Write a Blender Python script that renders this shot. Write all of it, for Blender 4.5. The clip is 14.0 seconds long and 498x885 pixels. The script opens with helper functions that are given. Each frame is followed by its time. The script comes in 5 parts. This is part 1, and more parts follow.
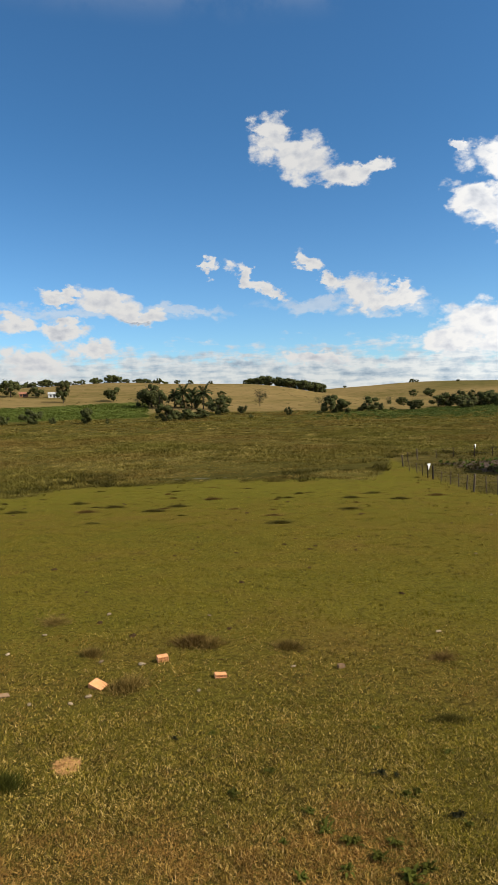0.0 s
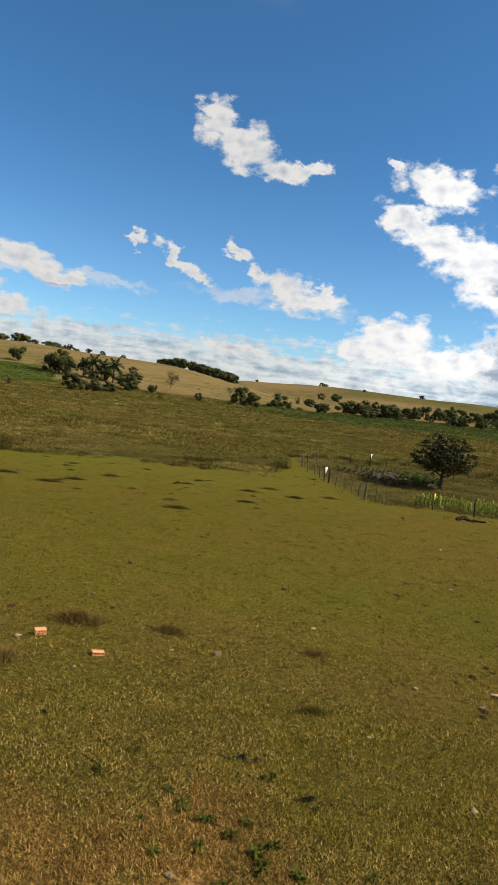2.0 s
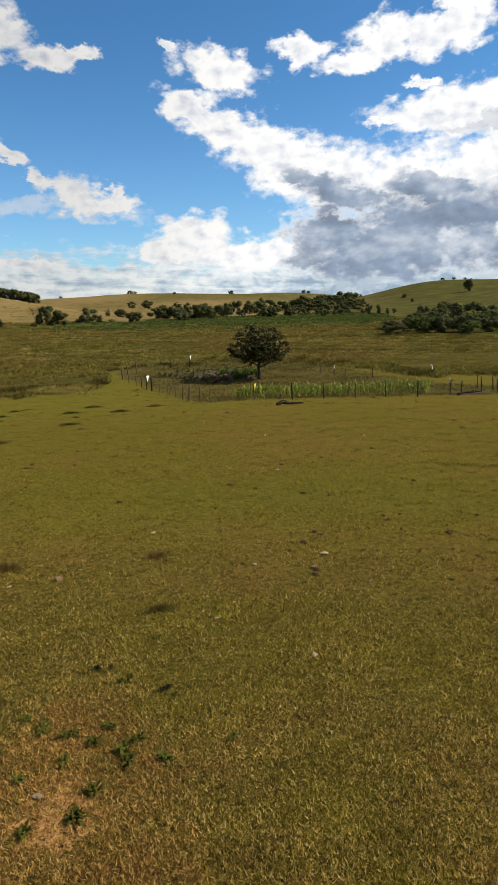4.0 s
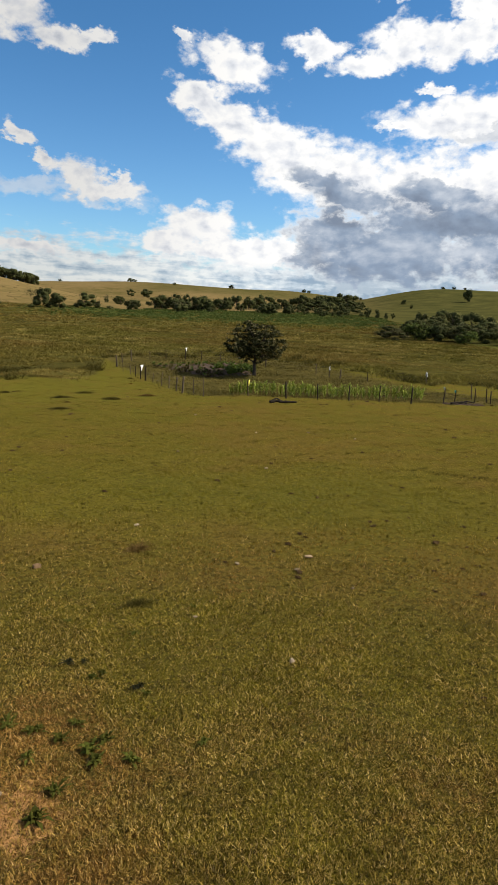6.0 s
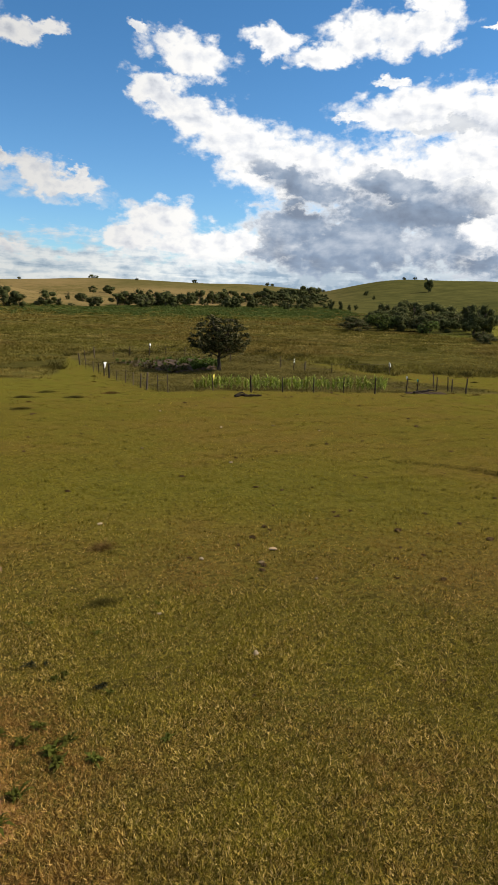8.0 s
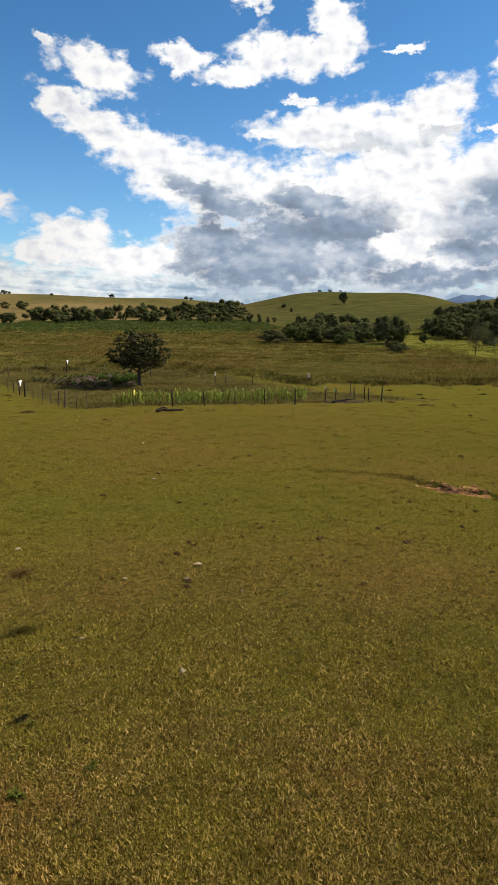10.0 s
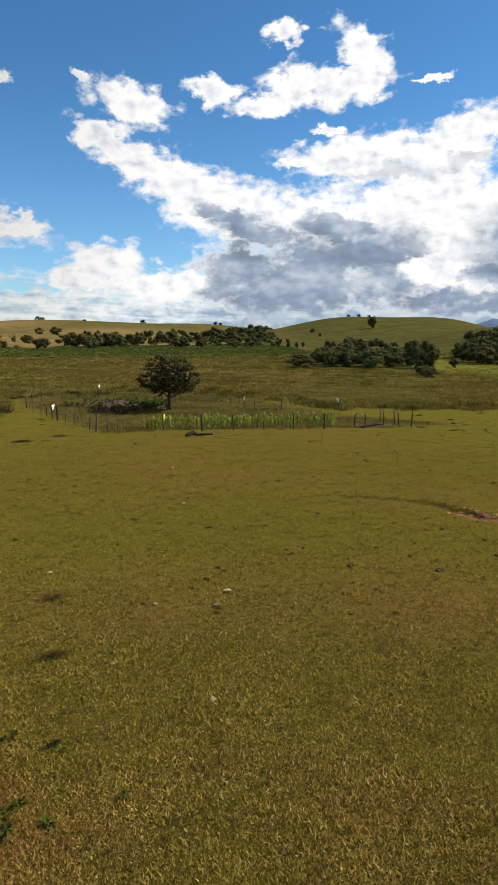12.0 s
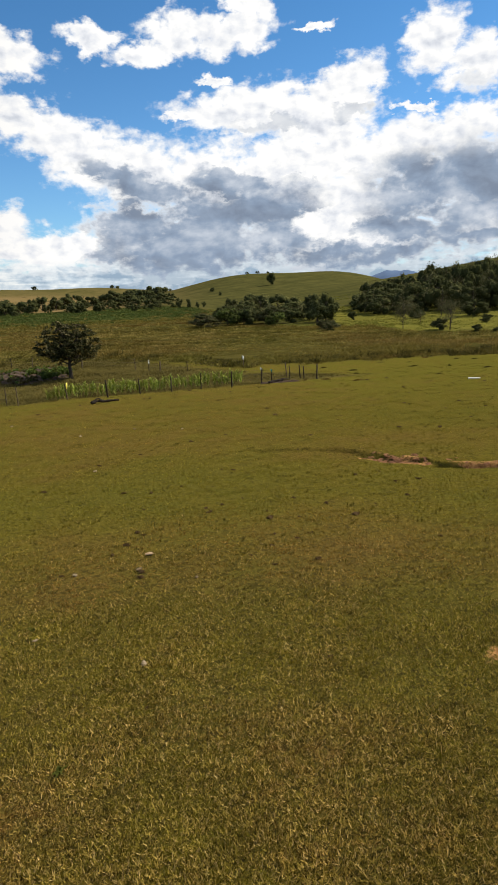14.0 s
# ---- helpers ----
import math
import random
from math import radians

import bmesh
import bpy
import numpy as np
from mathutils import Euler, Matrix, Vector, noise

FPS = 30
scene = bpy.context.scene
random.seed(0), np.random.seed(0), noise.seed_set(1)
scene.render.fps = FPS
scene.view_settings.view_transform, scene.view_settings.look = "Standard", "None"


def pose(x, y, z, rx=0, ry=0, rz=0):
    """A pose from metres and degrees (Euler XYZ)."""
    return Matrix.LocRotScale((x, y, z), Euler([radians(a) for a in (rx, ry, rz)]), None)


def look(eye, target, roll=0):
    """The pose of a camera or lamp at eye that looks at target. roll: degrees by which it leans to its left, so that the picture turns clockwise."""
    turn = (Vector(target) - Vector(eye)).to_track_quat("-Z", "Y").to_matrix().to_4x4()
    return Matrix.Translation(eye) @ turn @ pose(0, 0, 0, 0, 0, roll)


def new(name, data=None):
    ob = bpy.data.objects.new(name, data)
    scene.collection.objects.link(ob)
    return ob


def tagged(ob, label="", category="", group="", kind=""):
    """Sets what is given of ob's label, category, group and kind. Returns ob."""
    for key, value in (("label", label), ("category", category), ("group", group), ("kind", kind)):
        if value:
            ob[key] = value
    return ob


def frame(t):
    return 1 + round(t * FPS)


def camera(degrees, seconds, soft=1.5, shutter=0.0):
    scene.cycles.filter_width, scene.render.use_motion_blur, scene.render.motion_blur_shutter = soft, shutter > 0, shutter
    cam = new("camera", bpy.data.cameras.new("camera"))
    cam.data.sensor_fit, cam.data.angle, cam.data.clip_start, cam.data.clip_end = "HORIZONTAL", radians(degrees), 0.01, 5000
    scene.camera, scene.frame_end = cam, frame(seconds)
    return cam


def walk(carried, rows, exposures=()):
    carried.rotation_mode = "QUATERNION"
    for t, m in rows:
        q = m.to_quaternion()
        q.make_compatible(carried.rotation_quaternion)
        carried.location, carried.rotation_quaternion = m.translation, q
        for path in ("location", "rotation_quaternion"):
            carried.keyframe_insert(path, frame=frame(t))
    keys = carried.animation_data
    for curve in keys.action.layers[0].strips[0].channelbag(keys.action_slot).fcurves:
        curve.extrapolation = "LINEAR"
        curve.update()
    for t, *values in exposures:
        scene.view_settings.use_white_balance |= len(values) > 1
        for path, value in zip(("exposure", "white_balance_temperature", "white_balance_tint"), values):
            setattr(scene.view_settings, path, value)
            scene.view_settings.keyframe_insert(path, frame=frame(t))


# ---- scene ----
cam = camera(42.91, 14.0, 1.0)
PATH = [
    (0.0, -0.000, 0.000, 3.840, 0.00, -3.94, 1.70),
    (0.5, -0.043, -0.054, 3.876, -2.33, -6.40, -0.84),
    (1.0, -0.001, -0.028, 3.848, -3.95, -5.52, -2.47),
    (1.5, 0.011, -0.008, 3.843, -6.82, -6.57, -3.69),
    (2.0, -0.050, -0.179, 3.923, -7.96, -4.81, -6.65),
    (2.5, 0.046, -0.078, 3.841, -10.48, -7.19, -2.81),
    (3.0, 0.079, -0.090, 3.835, -17.92, -8.94, 0.27),
    (3.5, 0.189, -0.076, 3.807, -23.73, -13.94, -1.09),
    (4.0, 0.220, -0.145, 3.832, -24.73, -12.31, 0.94),
    (4.2, 0.214, -0.209, 3.881, -24.39, -12.16, 1.06),
    (6.3, 0.335, 0.038, 3.816, -24.83, -12.71, -3.06),
    (6.5, 0.354, -0.002, 3.833, -24.78, -12.51, -2.51),
    (7.0, 0.321, 0.006, 3.832, -23.88, -12.57, -3.27),
    (7.5, 0.359, 0.004, 3.817, -24.94, -13.57, -2.22),
    (8.0, 0.413, -0.043, 3.828, -27.95, -13.07, -1.76),
    (8.5, 0.420, -0.101, 3.852, -30.32, -11.33, -1.85),
    (9.0, 0.421, -0.111, 3.856, -32.61, -11.83, -2.53),
    (9.2, 0.429, -0.124, 3.867, -33.50, -10.77, -2.20),
    (11.3, 0.480, -0.121, 3.879, -35.00, -13.88, 0.88),
    (11.5, 0.459, -0.120, 3.894, -33.93, -13.60, 0.92),
    (12.0, 0.410, -0.125, 3.917, -32.52, -9.62, -0.78),
    (12.5, 0.380, -0.041, 3.869, -30.59, -11.94, -1.03),
    (13.0, 0.399, 0.090, 3.809, -31.32, -13.98, 2.01),
    (13.5, 0.430, 0.140, 3.771, -35.62, -12.60, 0.82),
    (14.0, 0.475, 0.075, 3.781, -41.36, -13.17, 1.80),
]
walk(cam, [(t, pose(x, y, z, 90 + p, r, w)) for t, x, y, z, w, p, r in PATH], [(0.0, 0.5), (14.0, 0.5)])

# ---- light: afternoon sun from the right, blue sky with broken cumulus ----
SUN_AZ, SUN_EL = radians(105), radians(38)
lamp = bpy.data.lights.new("sun", "SUN")
lamp.energy, lamp.angle, lamp.color = 4.8, radians(0.6), (1.0, 0.93, 0.78)
sun = new("sun", lamp)
to_sun = Vector((math.sin(SUN_AZ) * math.cos(SUN_EL), math.cos(SUN_AZ) * math.cos(SUN_EL), math.sin(SUN_EL)))
sun.matrix_world = look(to_sun * 200, (0, 0, 0))

# clouds: azimuth, elevation, half width, half height, tilt, all in degrees
LONE = [(2.6, 22.1, 1.6, 1.8, -2), (4.5, 20.3, 3.7, 1.9, -17), (8.4, 18.6, 3.0, 1.0, -2), (11.4, 18.9, 1.6, 0.6, 10), (-3.1, 11.4, 0.7, 0.8, -2),
        (-0.2, 10.8, 1.9, 0.7, -37), (2.0, 9.4, 2.0, 0.6, -22), (5.6, 11.7, 1.5, 0.7, -32), (7.9, 10.3, 1.2, 0.6, -37), (10.1, 9.1, 2.5, 1.4, -2),
        (12.6, 8.2, 3.9, 1.0, 1), (13.7, 9.2, 1.0, 0.8, -2)]
LOW = [(-12.2, 8.5, 3.2, 1.3, -10), (-9.8, 7.4, 3.2, 0.9, -2), (-16.0, 9.2, 1.9, 0.6, -2), (-16.1, 6.4, 2.7, 0.9, -2), (-19.7, 6.8, 2.1, 1.0, -2),
       (-13.8, 4.7, 2.7, 1.0, -2), (-18.6, 3.3, 3.8, 1.5, -2), (6.1, 3.4, 3.5, 0.9, -2), (20.1, 5.8, 4.1, 1.8, 2), (17.6, 4.5, 2.9, 1.2, 2),
       (36.0, 4.2, 11.0, 3.4, 0), (50.0, 4.5, 13.0, 3.6, 0), (65.0, 5.5, 12.0, 4.0, 0), (24.7, 4.0, 6.9, 1.7, 2), (29.7, 3.7, 3.7, 1.2, 2), (31.5, 6.4, 3.4, 1.6, -8), (40.0, 6.8, 8.0, 3.2, 0), (51.0, 7.0, 8.0, 3.4, 0), (62.0, 8.0, 8.0, 4.2, 0), (48.6, 5.6, 4.4, 2.0, 2)]
BANK = [(18.6, 19.7, 1.1, 0.6, -18), (22.5, 18.1, 3.9, 1.7, -13), (20.0, 15.6, 2.8, 1.3, -18), (23.2, 14.2, 5.4, 1.8, -20), (27.2, 11.9, 6.2, 2.6, -23),
        (31.9, 9.9, 6.8, 3.3, -8), (38.2, 9.1, 6.7, 3.6, 2), (45.1, 10.0, 6.5, 3.5, 2), (29.2, 19.2, 2.6, 1.1, -8), (33.4, 18.4, 3.5, 1.1, 2),
        (37.0, 19.7, 3.9, 1.8, 2), (41.1, 19.6, 3.0, 1.4, 2), (41.8, 22.0, 3.2, 1.5, -28), (35.2, 23.3, 2.1, 0.8, 2), (42.9, 14.4, 5.8, 2.2, 2),
        (36.4, 14.2, 2.1, 0.6, 2), (47.7, 15.0, 4.1, 1.7, 12)]
EAST = [(56.6, 18.2, 2.9, 2.3, 28), (59.6, 16.5, 3.1, 2.1, -2), (50.1, 15.9, 3.2, 2.0, 18), (47.4, 13.5, 5.6, 2.9, -2), (41.3, 14.1, 6.6, 1.7, -2),
        (56.9, 11.6, 6.8, 2.2, 6), (60.2, 12.5, 3.1, 1.6, -2), (51.1, 10.6, 7.5, 2.8, -2), (58.3, 8.8, 7.8, 3.4, -2), (44.5, 8.0, 9.0, 4.5, -2),
        (39.1, 16.6, 1.6, 0.5, -2), (47.4, 19.9, 1.6, 0.4, 13), (55.5, 13.9, 2.0, 0.4, -2), (72.0, 11.0, 9.0, 5.0, 0)]
GREY = [(36.3, 5.6, 9.5, 2.6, 2), (43.0, 6.2, 5.5, 3.0, 2), (31.5, 6.4, 5.0, 1.3, -12), (30.6, 10.0, 3.4, 0.8, -16), (43.5, 13.3, 3.6, 0.5, 2), (34.0, 8.4, 4.5, 1.0, -12),
        (58.0, 7.9, 7.0, 3.2, 4), (65.0, 8.4, 7.0, 3.6, 0), (55.0, 5.2, 4.5, 1.0, 0), (37.0, 3.4, 9.0, 1.7, 0), (52.2, 3.0, 9.0, 0.9, 0), (60.5, 14.9, 2.0, 0.9, -2), (40.5, 9.0, 4.0, 0.9, -6),
        (51.0, 14.2, 2.6, 0.5, 14), (-9.9, 6.6, 3.5, 0.4, -2), (62.0, 3.6, 8.0, 1.2, 0)]
WHITE = [(47.6, 5.6, 3.2, 1.4, -4), (25.0, 4.4, 4.0, 1.8, 0), (48.0, 10.2, 4.0, 0.9, 4), (41.5, 11.0, 3.6, 1.0, 0)]
VEIL = [(-14.2, 7.7, 11.7, 0.6, -2), (-5.8, 7.9, 5.5, 0.5, -4), (6.2, 8.1, 5.5, 0.7, 0), (12.6, 7.5, 4.4, 0.6, 1)]


class Net:
    """Short hand for building a node tree."""

    def __init__(self, tree):
        self.tree = tree
        tree.nodes.clear()

    def put(self, kind, ins=None, **props):
        n = self.tree.nodes.new(kind)
        if "operation" in props:
            n.operation = props["operation"]
        if "use_clamp" in props:
            n.use_clamp = props["use_clamp"]
        if "vector_type" in props:
            n.vector_type = props["vector_type"]
        if "attribute_name" in props:
            n.attribute_name = props["attribute_name"]
        if "interpolation_type" in props:
            n.interpolation_type = props["interpolation_type"]
        if "data_type" in props:
            n.data_type, n.blend_type = props["data_type"], props["blend_type"]
        for k, v in (ins or {}).items():
            self.wire(v, n.inputs[k])
        return n

    def wire(self, v, socket):
        if isinstance(v, bpy.types.NodeSocket):
            self.tree.links.new(v, socket)
        else:
            socket.default_value = v

    def math(self, op, a, b=0.0, c=0.0, clamp=False):
        return self.put("ShaderNodeMath", {0: a, 1: b, 2: c}, operation=op, use_clamp=clamp).outputs[0]

    def mix(self, f, a, b, blend="MIX"):
        n = self.put("ShaderNodeMix", {"Factor": f}, data_type="RGBA", blend_type=blend)
        self.wire(a, n.inputs[6])
        self.wire(b, n.inputs[7])
        return n.outputs[2]

    def noise(self, vec, scale, detail=4.0, rough=0.55, distortion=0.0):
        ins = {"Scale": scale, "Detail": detail, "Roughness": rough, "Distortion": distortion}
        if vec is not None:
            ins["Vector"] = vec
        return self.put("ShaderNodeTexNoise", ins).outputs[0]

    def step(self, v, lo, hi):
        return self.put("ShaderNodeMapRange", {0: v, 1: lo, 2: hi, 3: 0.0, 4: 1.0}, interpolation_type="SMOOTHSTEP").outputs[0]

    def ramp(self, f, stops):
        n = self.put("ShaderNodeValToRGB", {0: f})
        e = n.color_ramp.elements
        while len(e) < len(stops):
            e.new(0.5)
        for el, (p, c) in zip(e, stops):
            el.position, el.color = p, (*c, 1)
        return n.outputs[0]


world = bpy.data.worlds.new("sky")
scene.world = world
world.use_nodes = True
w = Net(world.node_tree)
air = w.put("ShaderNodeTexSky")
air.sky_type, air.sun_disc, air.sun_elevation, air.sun_rotation = "NISHITA", False, SUN_EL, SUN_AZ
air.altitude, air.air_density, air.dust_density, air.ozone_density = 300, 1.0, 0.15, 3.0
sky = air.outputs[0]
way = w.put("ShaderNodeTexCoord").outputs["Generated"]
sep = w.put("ShaderNodeSeparateXYZ", {0: way}).outputs
az = w.math("DEGREES", w.math("ARCTAN2", sep[0], sep[1]))
el = w.math("DEGREES", w.math("ARCSINE", sep[2]))
uv = w.put("ShaderNodeCombineXYZ", {0: az, 1: el}).outputs[0]
stretched = w.put("ShaderNodeCombineXYZ", {0: az, 1: w.math("MULTIPLY", el, 1.5)}).outputs[0]
streaked = w.put("ShaderNodeCombineXYZ", {0: w.math("MULTIPLY", az, 0.22), 1: w.math("MULTIPLY", el, 1.1)}).outputs[0]


warp = w.put("ShaderNodeTexNoise", {"Vector": stretched, "Scale": 0.5, "Detail": 4.0, "Roughness": 0.6}).outputs["Color"]
warp = w.put("ShaderNodeVectorMath", {0: w.put("ShaderNodeVectorMath", {0: warp, 1: (0.5, 0.5, 0.5)}, operation="SUBTRACT").outputs[0], 1: (4.5, 3.0, 0.0)}, operation="MULTIPLY").outputs[0]
bent = w.put("ShaderNodeVectorMath", {0: uv, 1: warp}, operation="ADD").outputs[0]


def field(blobs):
    """One inside the clouds' hearts, nought at their rims, less outside."""
    best = None
    for a, e, rx, ry, turn in blobs:
        m = w.put("ShaderNodeMapping", {"Vector": bent, "Location": (a, e, 0), "Rotation": (0, 0, radians(turn)), "Scale": (rx, ry, 1)}, vector_type="TEXTURE").outputs[0]
        f = w.math("SUBTRACT", 1.0, w.put("ShaderNodeVectorMath", {0: m}, operation="LENGTH").outputs["Value"])
        best = f if best is None else w.math("MAXIMUM", best, f)
    return w.math("MAXIMUM", best, -1.2)


puffs = w.noise(stretched, 0.52, 7.0, 0.52, 0.15)
fine = w.noise(stretched, 1.7, 6.0, 0.55, 0.1)
broad = w.noise(stretched, 0.22, 6.0, 0.55, 0.3)
wobble = w.math("SUBTRACT", w.math("ADD", w.math("MULTIPLY", puffs, 1.4), w.math("MULTIPLY", fine, 0.24)), 0.82)
depth = w.math("ADD", field(LONE + LOW + BANK + EAST), wobble)
mask = w.step(depth, -0.12, 0.40)
veil = w.math("MULTIPLY", w.step(w.math("ADD", field(VEIL), w.math("MULTIPLY", wobble, 0.8)), -0.1, 0.7), 0.5)
band = w.math("SUBTRACT", 1.0, w.math("ABSOLUTE", w.math("MULTIPLY", w.math("SUBTRACT", el, 1.4), 0.36)))
lumps = w.math("ADD", w.math("MULTIPLY", w.noise(streaked, 0.9, 8.0, 0.6, 0.2), 0.6), w.math("MULTIPLY", w.noise(stretched, 0.8, 8.0, 0.6), 0.4))
band = w.math("MULTIPLY", w.step(w.math("ADD", band, w.math("MULTIPLY", w.math("SUBTRACT", lumps, 0.42), 4.2)), 0.0, 0.8), 0.90)
# Cloud added beyond the view, unseen, to whiten the ambient light.
beyond = w.math("MAXIMUM", w.step(w.math("ABSOLUTE", w.math("SUBTRACT", az, 20.0)), 52.0, 72.0), w.step(el, 29.0, 40.0))
round_ = w.math("MULTIPLY", beyond, w.step(w.noise(way, 3.2, 8.0, 0.6), 0.46, 0.58))
mask = w.math("MAXIMUM", mask, round_)
cover = w.math("MAXIMUM", mask, w.math("MAXIMUM", veil, band))
patchy = w.math("MULTIPLY", w.math("SUBTRACT", w.noise(stretched, 0.22, 6.0, 0.5, 0.3), 0.5), 1.15)
dark = w.step(w.math("SUBTRACT", w.math("ADD", field(GREY), patchy), w.math("MULTIPLY", w.math("MAXIMUM", field(WHITE), 0.0), 1.6)), -0.34, 0.34)
dark = w.math("MULTIPLY", dark, w.math("MULTIPLY", w.step(depth, 0.02, 0.55), w.math("SUBTRACT", 1.0, w.math("MULTIPLY", w.step(el, 9.5, 12.5), 0.55))))
sunward = w.put("ShaderNodeVectorMath", {0: stretched, 1: (0.45, 0.60, 0.0)}, operation="ADD").outputs[0]
relief = w.math("SUBTRACT", w.noise(stretched, 0.55, 6.0, 0.5, 0.15), w.noise(sunward, 0.55, 6.0, 0.5, 0.15))
body = w.math("ADD", w.math("ADD", 0.60, w.math("MULTIPLY", relief, 0.85)), w.math("MULTIPLY", w.math("SUBTRACT", broad, 0.5), 0.45))
body = w.math("SUBTRACT", body, w.math("MULTIPLY", w.step(depth, 0.35, 1.1), 0.14))
body = w.ramp(body, [(0.20, (0.56, 0.60, 0.68)), (0.42, (0.84, 0.86, 0.90)), (0.60, (1.03, 1.02, 1.0))])
lee = w.put("ShaderNodeVectorMath", {0: stretched, 1: (1.0, 1.8, 0.0)}, operation="ADD").outputs[0]
swell = w.math("SUBTRACT", w.noise(stretched, 0.25, 6.0, 0.52, 0.3), w.noise(lee, 0.25, 6.0, 0.52, 0.3))
shade = w.ramp(w.math("ADD", 0.5, w.math("ADD", w.math("MULTIPLY", swell, 1.2), w.math("MULTIPLY", relief, 0.45))),
               [(0.22, (0.165, 0.220, 0.315)), (0.5, (0.240, 0.322, 0.450)), (0.84, (0.54, 0.60, 0.69))])
cloud = w.mix(w.math("MULTIPLY", dark, 0.93), body, shade)
layers = w.put("ShaderNodeCombineXYZ", {0: w.math("MULTIPLY", az, 0.26), 1: w.math("MULTIPLY", el, 2.0)}).outputs[0]
strata = w.math("ADD", w.math("MULTIPLY", w.noise(layers, 0.9, 7.0, 0.6, 0.4), 0.55), w.math("MULTIPLY", w.noise(stretched, 0.9, 6.0, 0.55), 0.45))
strata = w.math("SUBTRACT", strata, w.math("MULTIPLY", w.step(az, 18.0, 36.0), 0.23))
strata = w.ramp(strata, [(0.30, (0.30, 0.39, 0.52)), (0.42, (0.60, 0.68, 0.77)), (0.56, (1.0, 1.0, 0.98))])
low_sky = w.math("MAXIMUM", w.math("MULTIPLY", w.math("SUBTRACT", 1.0, mask), w.math("SUBTRACT", 1.0, w.step(el, 3.6, 5.2))), w.math("MULTIPLY", w.math("SUBTRACT", 1.0, w.step(el, 1.2, 3.6)), 0.8))
cloud = w.mix(low_sky, cloud, strata)
tint = w.mix(w.step(el, 0.0, 24.0), (0.80, 1.12, 1.36, 1), (0.52, 0.95, 1.19, 1))
clear = w.put("ShaderNodeBackground", {"Color": w.mix(1.0, sky, tint, "MULTIPLY"), "Strength": 0.075}).outputs[0]
lit = w.put("ShaderNodeBackground", {"Color": cloud, "Strength": w.math("ADD", 0.51, w.math("MULTIPLY", w.step(az, 6.0, 28.0), 0.21))}).outputs[0]
both = w.put("ShaderNodeMixShader", {0: cover, 1: clear, 2: lit}).outputs[0]
w.put("ShaderNodeOutputWorld", {0: both})


# ---- materials ----
def material(name):
    m = bpy.data.materials.new(name)
    m.use_nodes = True
    return m, Net(m.node_tree)


def finish(n, color, rough, bump=None, strength=0.3, distance=0.02, metal=0.0, spec=0.4):
    ins = {"Base Color": color, "Roughness": rough, "Metallic": metal, "Specular IOR Level": spec}
    if bump is not None:
        ins["Normal"] = n.put("ShaderNodeBump", {"Height": bump, "Strength": strength, "Distance": distance}).outputs[0]
    n.put("ShaderNodeOutputMaterial", {0: n.put("ShaderNodeBsdfPrincipled", ins).outputs[0]})


def plain(name, dark, light, scale, rough=0.85, strength=0.4, distance=0.01, spec=0.12, by_object=0.0):
    """A surface mottled between two colours at two scales, with grain."""
    m, n = material(name)
    p = n.put("ShaderNodeTexCoord").outputs["Object"]
    a, b = n.noise(p, scale, 6.0, 0.6), n.noise(p, scale * 7, 4.0, 0.6)
    f = n.math("ADD", n.math("MULTIPLY", a, 0.65), n.math("MULTIPLY", b, 0.35))
    if by_object:
        r = n.put("ShaderNodeObjectInfo").outputs["Random"]
        f = n.math("ADD", f, n.math("MULTIPLY", n.math("SUBTRACT", r, 0.5), by_object))
    finish(n, n.ramp(f, [(0.3, dark), (0.7, light)]), rough, b, strength, distance, spec=spec)
    return m


